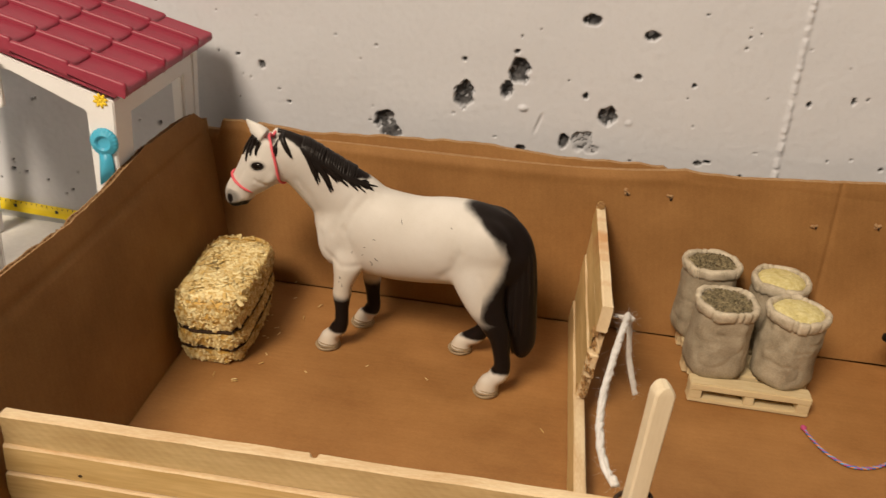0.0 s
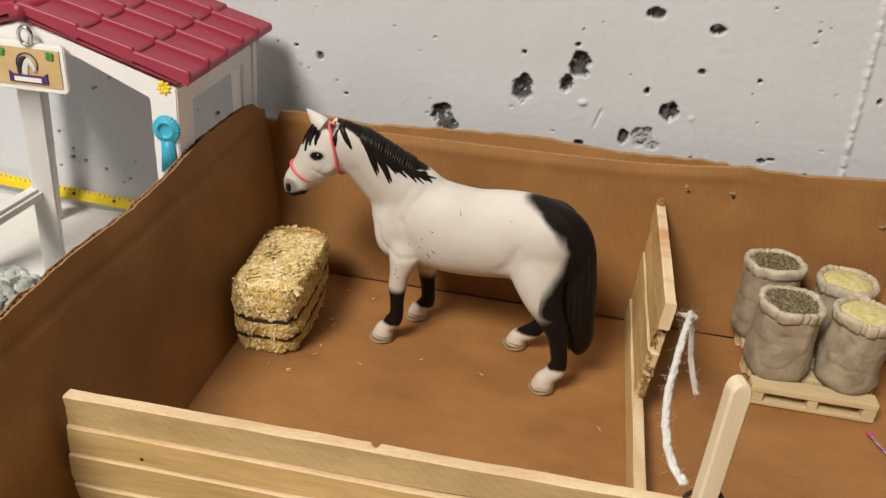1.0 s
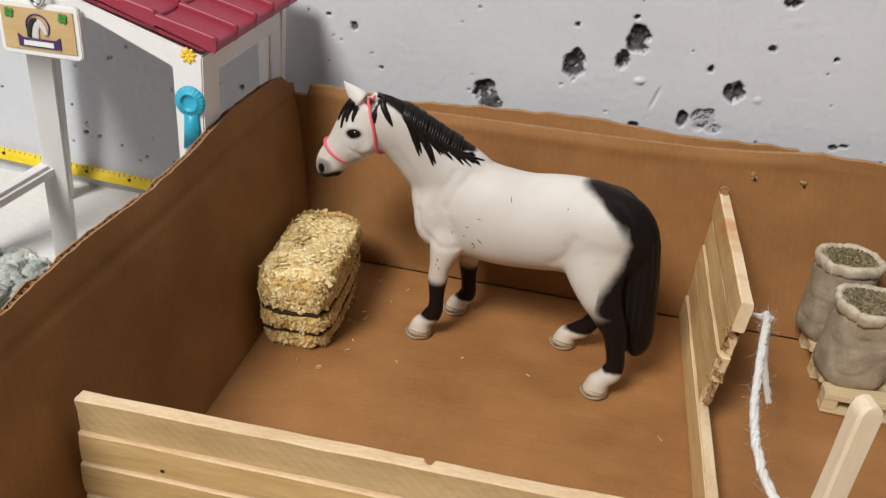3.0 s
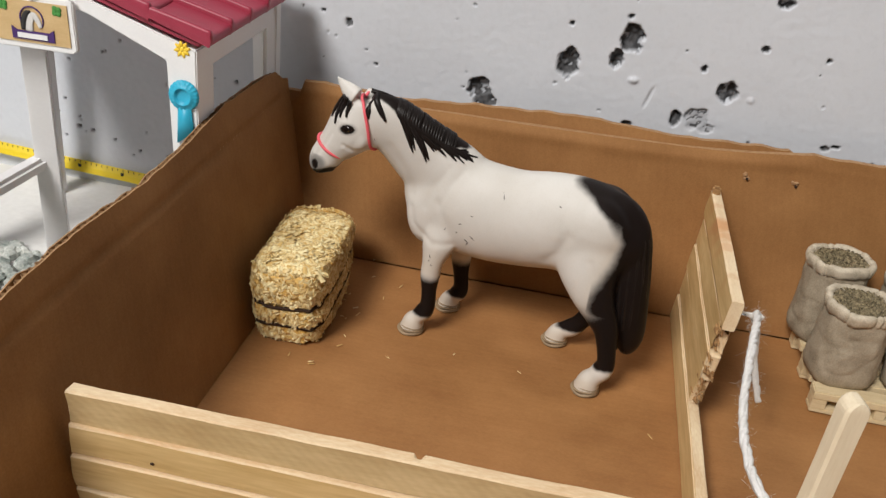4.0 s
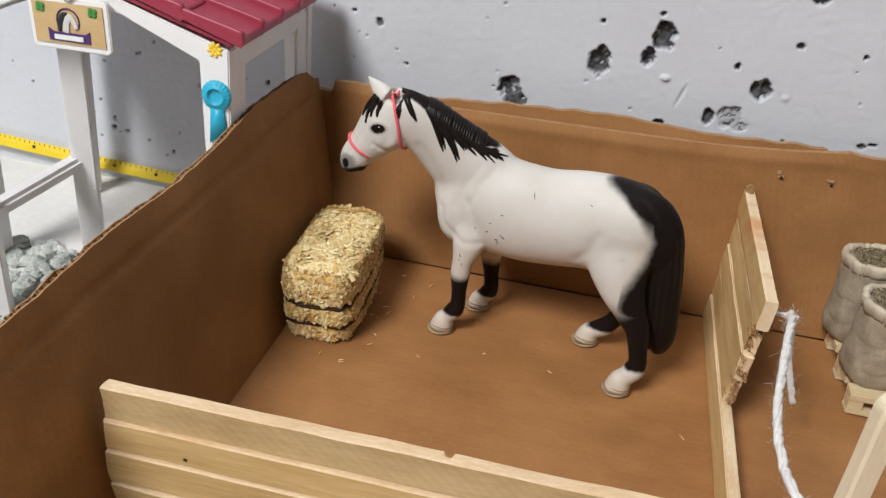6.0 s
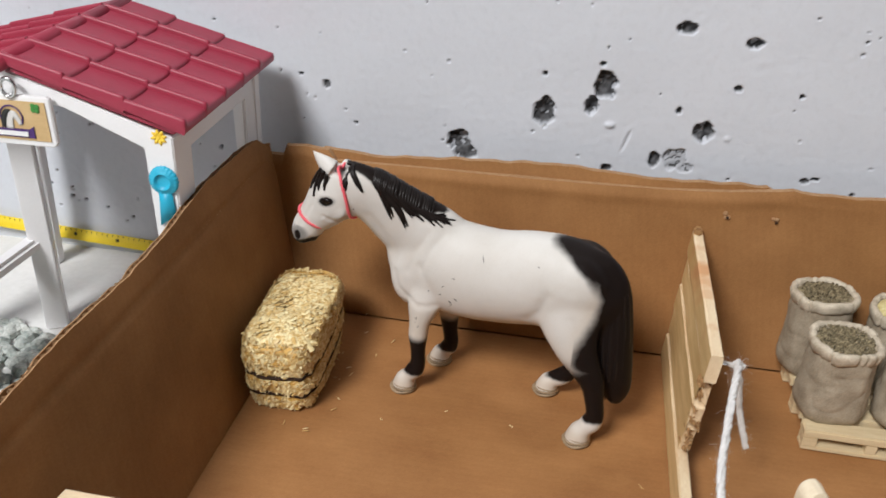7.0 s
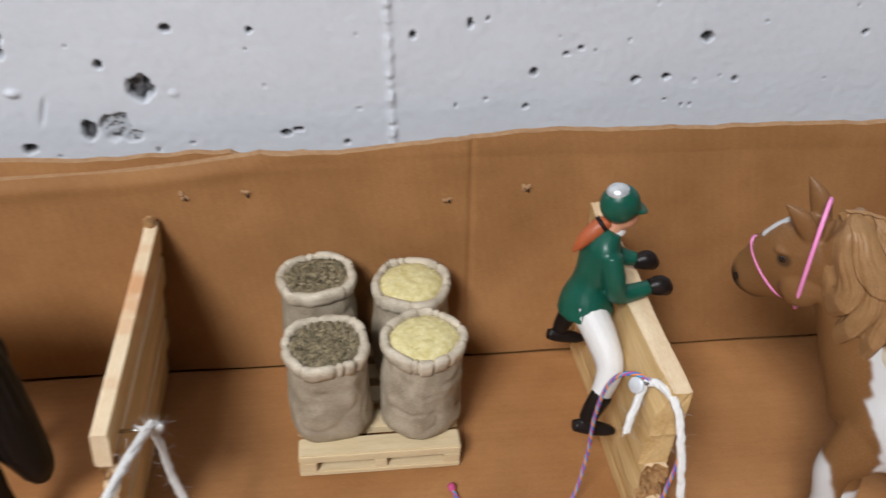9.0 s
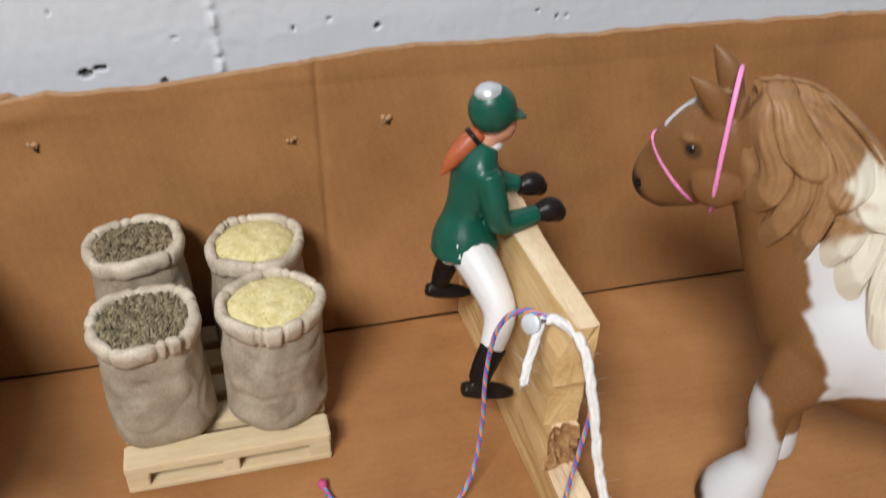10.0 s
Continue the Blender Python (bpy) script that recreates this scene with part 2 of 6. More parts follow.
def mesh_of(name, verts, faces, mats, index=None, smooth=True):
    me = bpy.data.meshes.new(name)
    me.from_pydata([tuple(v) for v in verts], [], faces)
    for m in mats if isinstance(mats, (list, tuple)) else [mats]:
        me.materials.append(m)
    if index is not None:
        me.polygons.foreach_set("material_index", index)
    me.polygons.foreach_set("use_smooth", [smooth] * len(me.polygons))
    bm = bmesh.new()
    bm.from_mesh(me)
    bmesh.ops.recalc_face_normals(bm, faces=bm.faces[:])
    bm.to_mesh(me)
    bm.free()
    return me


def part(name, me, parent=None, m=None, label="", category="", group="", kind=""):
    ob = new(name, me)
    if parent is not None:
        ob.parent = parent
    if m is not None:
        ob.matrix_local = m
    return tagged(ob, label, category, group, kind)


def thing(name, m, label, category, group="", kind=""):
    ob = new(name)
    ob.empty_display_size = 0.01
    ob.matrix_world = m
    return tagged(ob, label, category, group, kind)


def join(pieces):
    """Verts, faces and material indices of several (verts, faces, index) pieces in one."""
    vs, fs, ms = [], [], []
    for v, f, k in pieces:
        base = len(vs)
        vs += [tuple(p) for p in v]
        fs += [tuple(i + base for i in q) for q in f]
        ms += [k] * len(f) if isinstance(k, int) else list(k)
    return vs, fs, ms


def tube(path, radii, seg=12, side=(0, 1, 0), cap=True):
    """A closed tube: radii are r or (across, along side)."""
    path = [Vector(p) for p in path]
    verts, faces = [], []
    side = Vector(side)
    for i, p in enumerate(path):
        d = (path[min(i + 1, len(path) - 1)] - path[max(i - 1, 0)]).normalized()
        b = side - d * side.dot(d)
        b = b.normalized() if b.length > 1e-4 else d.orthogonal().normalized()
        a = b.cross(d)
        r = radii[i] if isinstance(radii, (list, tuple)) else radii
        ra, rb = r if isinstance(r, (list, tuple)) else (r, r)
        for k in range(seg):
            w = 2 * math.pi * k / seg
            verts.append(p + a * (ra * math.cos(w)) + b * (rb * math.sin(w)))
    for i in range(len(path) - 1):
        for k in range(seg):
            j = (k + 1) % seg
            faces.append((i * seg + k, i * seg + j, (i + 1) * seg + j, (i + 1) * seg + k))
    if cap:
        faces.append(tuple(range(seg))[::-1])
        faces.append(tuple(range((len(path) - 1) * seg, len(path) * seg)))
    return verts, faces


def ball(c, r, seg=14, rings=8):
    r = r if isinstance(r, (list, tuple)) else (r, r, r)
    verts, faces = [], []
    for i in range(1, rings):
        a = math.pi * i / rings
        for k in range(seg):
            w = 2 * math.pi * k / seg
            verts.append((c[0] + r[0] * math.sin(a) * math.cos(w), c[1] + r[1] * math.sin(a) * math.sin(w), c[2] + r[2] * math.cos(a)))
    for i in range(rings - 2):
        for k in range(seg):
            j = (k + 1) % seg
            faces.append((i * seg + k, i * seg + j, (i + 1) * seg + j, (i + 1) * seg + k))
    verts += [(c[0], c[1], c[2] + r[2]), (c[0], c[1], c[2] - r[2])]
    n = len(verts)
    for k in range(seg):
        j = (k + 1) % seg
        faces.append((k, j, n - 2))
        faces.append(((rings - 2) * seg + j, (rings - 2) * seg + k, n - 1))
    return verts, faces


def curve(points, steps=8):
    """Catmull-Rom through the points."""
    p = [Vector(q) for q in points]
    p = [2 * p[0] - p[1]] + p + [2 * p[-1] - p[-2]]
    out = []
    for i in range(1, len(p) - 2):
        for k in range(steps):
            t = k / steps
            out.append(0.5 * (2 * p[i] + (p[i + 1] - p[i - 1]) * t + (2 * p[i - 1] - 5 * p[i] + 4 * p[i + 1] - p[i + 2]) * t * t + (3 * p[i] - p[i - 1] - 3 * p[i + 1] + p[i + 2]) * t ** 3))
    return out + [p[-2]]


def smooth_tube(path, radii, steps=5, seg=14, side=(0, 1, 0)):
    """A tube whose path and radii are rounded off."""
    rows = [(*q, *(r if isinstance(r, (list, tuple)) else (r, r))) for q, r in zip(path, radii)]
    a = curve([q[:3] for q in rows], steps)
    b = curve([(q[3], q[4], 0) for q in rows], steps)
    return tube(a, [(max(v[0], 1e-4), max(v[1], 1e-4)) for v in b], seg, side)


def block(lx, ly, lz, bevel=0.0006, rough=0.0, cuts=1, seed=0, centre=(0, 0, 0)):
    """A bevelled box with its ends and edges worn; the length lies along x."""
    bm = bmesh.new()
    bmesh.ops.create_cube(bm, size=1)
    bmesh.ops.scale(bm, vec=(lx, ly, lz), verts=bm.verts)
    if bevel:
        bmesh.ops.bevel(bm, geom=bm.edges[:], offset=bevel, segments=2, affect="EDGES")
    if cuts > 1:
        for k in range(1, cuts):
            bmesh.ops.bisect_plane(bm, geom=bm.verts[:] + bm.edges[:] + bm.faces[:], plane_co=(lx * (k / cuts - 0.5), 0, 0), plane_no=(1, 0, 0))
    rng = random.Random(seed)
    o = Vector((rng.random() * 50, rng.random() * 50, 0))
    for v in bm.verts:
        if rough:
            v.co += rough * noise.noise_vector(v.co * 60 + o)
        v.co += Vector(centre)
    vs = [v.co.copy() for v in bm.verts]
    fs = [tuple(v.index for v in f.verts) for f in bm.faces]
    bm.free()
    return vs, fs


def remeshed(name, pieces, voxel, smooth=4, soft=None, more=0):
    """One skin over overlapping closed pieces."""
    vs, fs, _ = join([(v, f, 0) for v, f in pieces])
    me = bpy.data.meshes.new(name)
    me.from_pydata(vs, [], fs)
    bm = bmesh.new()
    bm.from_mesh(me)
    bmesh.ops.recalc_face_normals(bm, faces=bm.faces[:])
    bm.to_mesh(me)
    bm.free()
    ob = new(name, me)
    r = ob.modifiers.new("skin", "REMESH")
    r.mode, r.voxel_size = "VOXEL", voxel
    s = ob.modifiers.new("soft", "SMOOTH")
    s.iterations, s.factor = smooth, 0.5
    ev = ob.evaluated_get(bpy.context.evaluated_depsgraph_get())
    got = ev.to_mesh()
    v = [p.co.copy() for p in got.vertices]
    f = [tuple(p.vertices) for p in got.polygons]
    ev.to_mesh_clear()
    bpy.data.objects.remove(ob)
    bpy.data.meshes.remove(me)
    if soft:
        # melt the joints where soft(point) is high
        co = np.array([tuple(p) for p in v])
        w = np.array([soft(p / mm) for p in v])[:, None] * 0.6
        e = np.array(sorted({(min(a, b), max(a, b)) for q in f for a, b in zip(q, q[1:] + q[:1])}))
        ends, others = np.concatenate([e[:, 0], e[:, 1]]), np.concatenate([e[:, 1], e[:, 0]])
        count = np.bincount(ends, minlength=len(co))[:, None]
        for _ in range(more):
            mean = np.stack([np.bincount(ends, co[others, k], len(co)) for k in range(3)], 1) / count
            co += (mean - co) * w
        v = [Vector(p) for p in co]
    return v, f


def sheet(name, point, us, vs, thick, mats, edge=1):
    """A slab: point(u, v) gives its front and the way back; edge: the material index of its rim."""
    nu, nv = len(us), len(vs)
    front, back = [], []
    for u in us:
        for v in vs:
            p, n = point(u, v)
            front.append(p)
            back.append(Vector(p) + Vector(n) * thick)
    verts = front + back
    o = nu * nv
    faces, idx = [], []
    for i in range(nu - 1):
        for j in range(nv - 1):
            a, b, c, d = i * nv + j, (i + 1) * nv + j, (i + 1) * nv + j + 1, i * nv + j + 1
            faces += [(a, b, c, d), (a + o, d + o, c + o, b + o)]
            idx += [0, 0]
    rim = [(i * nv, (i + 1) * nv) for i in range(nu - 1)] + [((i + 1) * nv + nv - 1, i * nv + nv - 1) for i in range(nu - 1)]
    rim += [(j + 1, j) for j in range(nv - 1)] + [((nu - 1) * nv + j, (nu - 1) * nv + j + 1) for j in range(nv - 1)]
    for a, b in rim:
        # the rim has corners of its own, so that it does not round off the faces
        base = len(verts)
        verts += [verts[a], verts[a + o], verts[b + o], verts[b]]
        faces.append((base, base + 1, base + 2, base + 3))
        idx.append(edge)
    return mesh_of(name, verts, faces, mats, idx)


def lerp(x, xs, ys):
    return float(np.interp(x, xs, ys))


mm = 0.001

# ---- the room ----


def concrete_wall():
    pits = [  # x, z, half width, half height, depth in mm
        (-62, 121.5, 5.6, 7.2, 6), (-67.5, 111, 3.4, 4.6, 6), (-89.7, 105.6, 5.2, 7, 6), (-131, 86, 5.4, 6.2, 5), (-127, 80, 6.5, 4, 4),
        (-13.8, 103.2, 4.6, 5.4, 6), (-34.6, 86.5, 2.6, 4.2, 4), (-24.5, 87.8, 5.6, 6, 1.6), (-20, 84, 4.5, 2.5, 1.3), (1.4, 147, 3.6, 2.8, 5), (-29.2, 151.5, 4.2, 3, 5),
        (-2, 125.5, 1.7, 1.6, 4), (-26.7, 112.4, 1.5, 1.9, 4), (26.5, 124.6, 1, 1, 3), (-199, 109, 1.9, 2.2, 2), (-64.5, 131.8, 1.6, 1.3, 3), (-90.9, 124.6, 1.1, 1.1, 3),
        (36.5, 83.6, 2.2, 1.1, 2), (41, 85, 2, 0.9, 2), (84, 121.9, 1.2, 1.6, 3), (104.7, 125.8, 1.1, 2, 3), (195, 119.4, 2.4, 2, 3), (130, 106.6, 1.3, 1.5, 2),
        (170, 102.6, 1.7, 1.4, 3), (182, 103.5, 1.6, 1.2, 3), (141.7, 113.6, 1.2, 0.8, 2), (146.8, 115.8, 1.2, 0.8, 2), (128, 92.3, 1, 1, 2), (210, 102, 1, 1.2, 2),
        (59.5, 79, 1, 1, 2), (258, 120.6, 1.2, 1.2, 2), (-271.7, 83, 1.15, 1.0, 3), (-258, 68.5, 1.1, 0.9, 3), (-271.8, 83.3, 1.1, 1.0, 3), (-351.2, 28, 1.3, 1.1, 3),
        (-343, 26.9, 0.9, 0.9, 3), (-330, 23.6, 0.9, 0.8, 2), (-315.3, 19.1, 0.9, 0.8, 2), (-319.4, 16.2, 0.7, 0.6, 2), (-362.9, 34.8, 0.8, 0.8, 2), (-350.1, 33.8, 0.7, 0.7, 2), (-359.7, 21.2, 0.8, 0.8, 2), (-299.5, 18.7, 0.8, 0.8, 2), (-358, 43, 0.7, 0.7, 2), (-212, 113, 1, 1, 2), (-184, 90, 0.9, 0.9, 2), (-57, 79.6, 2.5, 2, 3),
    ]
    rng = random.Random(5)
    pits += [(rng.uniform(-420, 330), rng.uniform(20, 190), rng.uniform(0.35, 0.8), rng.uniform(0.35, 0.8), 1.5) for _ in range(170)]
    px, pz, rx, rz, dp = (np.array(c) for c in zip(*pits))
    xs = np.concatenate([np.linspace(-2.6, -0.44, 10), np.arange(-0.42, 0.34, 0.0007), np.linspace(0.36, 2.6, 10)])
    zs = np.concatenate([np.array([-0.03, -0.01]), np.arange(0.0, 0.19, 0.0007), np.linspace(0.2, 2.2, 12)])
    verts, pit = [], []
    for x in xs:
        for z in zs:
            y, k = 0.025, 0.0
            if -0.43 < x < 0.35 and z < 0.195:
                p = Vector((x * 230, z * 230, 3.0))
                wob = noise.noise(p) * 0.34 + noise.noise(p * 2.6) * 0.13
                r2 = ((x * 1000 - px) / rx) ** 2 + ((z * 1000 - pz) / rz) ** 2
                q = 1 - np.sqrt(r2) + wob * (rx > 1.2)
                j = int(np.argmax(np.minimum(q * 3, 1) * dp))
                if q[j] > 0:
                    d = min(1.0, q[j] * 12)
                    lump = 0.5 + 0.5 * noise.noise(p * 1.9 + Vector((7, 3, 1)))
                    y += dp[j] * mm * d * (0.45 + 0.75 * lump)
                    # k colours the hollow towards near black, weaker in shallow pits
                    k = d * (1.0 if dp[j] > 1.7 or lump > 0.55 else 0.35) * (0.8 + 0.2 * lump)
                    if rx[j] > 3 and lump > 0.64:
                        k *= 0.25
                y += 0.00025 * noise.noise(Vector((x * 40, z * 40, 0))) + 0.00012 * noise.noise(p * 1.3)
                s = x - (0.0772 - (z - 0.08) * 0.045 + 0.0006 * noise.noise(Vector((z * 250, 0, 9))))
                ridge = math.exp(-((s / 0.0013) ** 2)) * (0.55 + 0.9 * noise.noise(Vector((z * 190, 4, 0))) + 0.5 * noise.noise(Vector((z * 520, 1, 0))))
                y -= 0.0018 * max(0, ridge)
                chip = math.exp(-((((x * 1000 + 57.8) / 2.2) ** 2 + ((z * 1000 - 102.2) / 1.5) ** 2) ** 2)) + 0.5 * math.exp(-((((x * 1000 + 2.5) / 1.6) ** 2 + ((z * 1000 - 101) / 1.4) ** 2) ** 2))
                y -= 0.0012 * chip
                cut = math.exp(-((((x * 1000 + 49 + (z * 1000 - 94.9) * -0.28) / 0.55) ** 2) + (((z * 1000 - 94.9) / 5) ** 4)))
                y += 0.0012 * cut
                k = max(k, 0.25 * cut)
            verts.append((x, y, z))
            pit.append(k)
    nz = len(zs)
    faces = [(i * nz + j, (i + 1) * nz + j, (i + 1) * nz + j + 1, i * nz + j + 1) for i in range(len(xs) - 1) for j in range(nz - 1)]
    me = bpy.data.meshes.new("wall_north")
    me.from_pydata(verts, [], faces)
    me.materials.append(WALL_PAINT)
    me.polygons.foreach_set("use_smooth", [True] * len(faces))
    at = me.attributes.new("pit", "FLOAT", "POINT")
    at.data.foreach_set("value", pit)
    return part("wall_north", me, label="white painted concrete wall with dark chipped pits", category="wall", kind="structure")


concrete_wall()


def plain_box(name, a, b, m, label, category):
    v, f = block(b[0] - a[0], b[1] - a[1], b[2] - a[2], 0)
    c = [(p + q) / 2 for p, q in zip(a, b)]
    part(name, mesh_of(name, v, f, m, smooth=False), None, pose(*c), label, category, kind="structure")


plain_box("wall_north_core", (-2.6, 0.035, -0.03), (2.6, 0.15, 2.2), UNSEEN_GREY, "concrete wall core behind the painted face", "wall")
# unseen walls and ceiling, added to close the room and bounce light
plain_box("wall_south", (-2.6, -3.1, -0.03), (2.6, -3.0, 2.2), UNSEEN_GREY, "unseen room wall added to bounce light", "wall")
plain_box("wall_west", (-2.7, -3.1, -0.03), (-2.6, 0.15, 2.2), UNSEEN_GREY, "unseen room wall added to bounce light", "wall")
plain_box("wall_east", (2.6, -3.1, -0.03), (2.7, 0.15, 2.2), UNSEEN_GREY, "unseen room wall added to bounce light", "wall")
plain_box("ceiling", (-2.7, -3.1, 2.2), (2.7, 0.15, 2.3), UNSEEN_GREY, "unseen dark grey ceiling added to bounce light", "ceiling")
plain_box("floor", (-2.7, -3.1, -0.08), (2.7, 0.15, -0.0045), GROUND, "pale dusty concrete floor", "floor")

# ---- the cardboard box ----


def wall_y(z, x=0.0):
    """The leaning inner face of the box's back panel."""
    return -0.0135 + 0.00018 * z / mm + 0.0012 * math.sin(x * 21) * (z / 0.09)


def wall_x(z):
    return -0.2035 - 0.00022 * z / mm


def back_top(x):
    return lerp(x, [-0.215, -0.2, -0.185, -0.166, -0.13, -0.078, -0.033, 0.0, 0.056, 0.078, 0.13, 0.19, 0.23, 0.29, 0.4], [0.083, 0.0828, 0.0822, 0.0812, 0.0843, 0.087, 0.085, 0.0862, 0.0868, 0.0885, 0.093, 0.0928, 0.0938, 0.0928, 0.092]) + 0.0008 * noise.noise(Vector((x * 120, 0, 0)))


def crease_at(u):
    """The upper edge of the inner layer, which the outer one overtops."""
    return lerp(u, [-0.2, -0.166, -0.13, -0.03, 0.0, 0.025, 0.04], [0.0775, 0.0785, 0.0795, 0.0815, 0.0835, 0.0862, 0.09])


def back_panel():
    def point(u, v):
        top = back_top(u) if u > -0.2145 else 0.0775
        if -0.19 < u < 0.1:
            top = min(top, crease_at(u))
        z = v * top
        y = wall_y(z, u)
        y += 0.0002 * math.exp(-(((z - 0.0835) / 0.0014) ** 2)) * (u > 0.02)
        y += 0.0016 * max(0, (z - top + 0.004) / 0.004) ** 2 * (u < 0.03) - (0.0006 if u < 0.03 else 0.0002) * math.exp(-(((z - top + 0.004) / 0.003) ** 2))
        y += 0.0007 * math.exp(-(((u - 0.1045) / 0.0012) ** 2))
        y += 0.0008 * noise.noise(Vector((u * 14, z * 14, 2))) + 0.0004 * noise.noise(Vector((u * 45, z * 60, 7))) + 0.0003 * (1 - 3 * abs(noise.noise(Vector((u * 22, z * 30, 11)))))
        return (max(u, wall_x(z) - 0.003), y, z), (0, 1, 0)

    us = np.concatenate([np.arange(-0.226, -0.212, 0.0015), np.arange(-0.2121, 0.4, 0.004), np.arange(0.1, 0.109, 0.0007)])
    us = sorted(set(np.round(us, 5)))
    vs = np.concatenate([np.linspace(0, 0.88, 14), np.linspace(0.9, 1, 12)])
    return sheet("back_panel", point, us, vs, 0.0032, [CARD, CARD_EDGE])


def back_flap():
    def point(u, v):
        top = back_top(u) - (0.0004 if u < 0.02 else 0.002)
        z = 0.05 + (top - 0.05) * v
        y = wall_y(z, u) + 0.0036 + 0.0016 * max(0, (z - 0.078) / 0.01) + 0.0006 * noise.noise(Vector((u * 30, z * 30, 4)))
        return (u, y, z), (0, 1, 0)

    return sheet("back_flap", point, np.arange(-0.196, 0.045, 0.003), np.linspace(0, 1, 16), 0.003, [CARD, CARD_EDGE])


def left_top(y):
    return lerp(y, [-0.5, -0.2155, -0.18, -0.1376, -0.1, -0.065, -0.02, -0.008, 0.0], [0.087, 0.0872, 0.0887, 0.0876, 0.0888, 0.0918, 0.0905, 0.089, 0.083]) + 0.0006 * noise.noise(Vector((y * 150, 5, 0)))


def left_point(u, v, back=0.0):
    z = v * left_top(u)
    x = wall_x(z) - 0.0011 * math.exp(-(((z - 0.0775) / 0.0016) ** 2)) - 0.0012 * max(0.0, (z - 0.0775) / 0.012) + 0.0009 * noise.noise(Vector((u * 12, z * 12, 7)))
    return (x - back, u, z), (-1, 0, 0)


def left_liner(back, thick, drop=0.0):
    us = np.arange(-0.5, 0.0001, 0.004)
    vs = np.concatenate([np.linspace(0, 0.8, 8), np.linspace(0.84, 1, 12)])
    def point(u, v):
        p, n = left_point(u, v, back)
        return (p[0], p[1], p[2] - drop * v * (0.6 + noise.noise(Vector((u * 90, 0, 3))))), n

    return sheet("liner", point, us, vs, thick, [CARD, CARD_EDGE])


def left_flutes():
    verts, faces = [], []
    us = np.arange(-0.45, -0.002, 0.00085)
    for i, u in enumerate(us):
        b = 0.0007 if i % 4 in (0, 1) else 0.0028
        for v in (0.0, 0.8, 0.992):
            p, _ = left_point(u, v, b)
            verts.append(p)
    for i in range(len(us) - 1):
        for j in range(2):
            faces.append((i * 3 + j, (i + 1) * 3 + j, (i + 1) * 3 + j + 1, i * 3 + j + 1))
    return mesh_of("flutes", verts, faces, CARD_EDGE, smooth=False)


box = thing("cardboard_box", pose(0, 0, 0), "open brown cardboard box with leaning sides used as a toy stable", "box")
part("back_panel", back_panel(), box)
part("back_flap", back_flap(), box)
part("left_panel_inner", left_liner(0.0, 0.0005), box)
part("left_panel_core", left_flutes(), box, label="torn corrugated core")
part("left_panel_outer", left_liner(0.003, 0.0005, 0.0022), box)


def box_floor():
    def point(u, v):
        # its back edge stops a little short of the back panel
        back = -0.0141 + 0.00025 * noise.noise(Vector((u * 22, 5, 1)))
        return (u, -0.5 + (back + 0.5) * v, 0.0004 * noise.noise(Vector((u * 9, v * 4.4 - 4.5, 1))) - 0.0004), (0, 0, -1)

    return sheet("bottom_panel", point, np.linspace(-0.207, 0.4, 60), np.linspace(0, 1, 50), 0.0035, [CARD_FLOOR_LIT, CARD_EDGE])


part("bottom_panel", box_floor(), box)
# added sheets below and behind the back seam, to keep its slit dark
pieces = [(*block(0.607, 0.032, 0.0004, 0, 0, 1, 0, (0.0965, -0.022, -0.0042)), 0), (*block(0.607, 0.0015, 0.02, 0, 0, 1, 0, (0.0965, -0.0065, 0.006)), 0)]
part("bottom_flap", mesh_of("bottom_flap", *join(pieces)[:2], CARD, smooth=False), box)
v, f = block(0.004, 0.49, 0.09, 0.0005, 0.0005, 1)
part("right_panel", mesh_of("right_panel", v, f, CARD), box, pose(0.398, -0.26, 0.045))


def corner_strip():
    rows = [((-0.2055 - 0.00022 * z / mm, -0.0125 + 0.00018 * z / mm, z), 0.0018) for z in np.linspace(0, 0.083, 12)]
    v, f = tube([r[0] for r in rows], [r[1] for r in rows], 8)
    return mesh_of("corner_fold", v, f, CARD)


part("corner_fold", corner_strip(), box)


def torn_tuft(seed):
    rng = random.Random(seed)
    pieces = []
    for _ in range(5):
        c = (rng.uniform(-1.2, 1.2) * mm, rng.uniform(-0.6, 0.2) * mm, rng.uniform(-1.4, 1.4) * mm)
        pieces.append((*ball(c, (rng.uniform(0.6, 1.3) * mm, 0.9 * mm, rng.uniform(0.6, 1.3) * mm), 7, 5), 0))
    return mesh_of("torn_tuft", *join(pieces)[:2], CARD_EDGE)


for k, (x, z) in enumerate(((0.0, 0.0727), (0.022, 0.0727), (0.0953, 0.0677), (0.1252, 0.0711))):
    part("torn_tuft", torn_tuft(k), box, pose(x, wall_y(z, x) + 0.0002, z))
    v, f = ball((0, 0, 0), (0.0007, 0.0009, 0.0007), 8, 6)
    part("pin_hole", mesh_of("pin_hole", v, f, TWINE), box, pose(x + 0.0006, wall_y(z, x) - 0.0005, z - 0.0004))

# ---- pine partitions ----


def plank(length, height, thick, seed, ragged=False):
    rng = random.Random(seed)
    v, f = block(length, thick, height, 0.0005, 0.00035, 14, seed)
    if ragged:
        v = [Vector(p) + (Vector((noise.noise(Vector((0, p.y * 900, p.z * 700 + seed))) * 0.004, 0, 0)) if p.x > length * 0.45 else Vector((0, 0, 0))) for p in v]
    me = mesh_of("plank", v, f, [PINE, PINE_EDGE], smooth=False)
    # ends and upward faces take the paler pine
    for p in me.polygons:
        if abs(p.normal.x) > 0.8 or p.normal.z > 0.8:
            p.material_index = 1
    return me


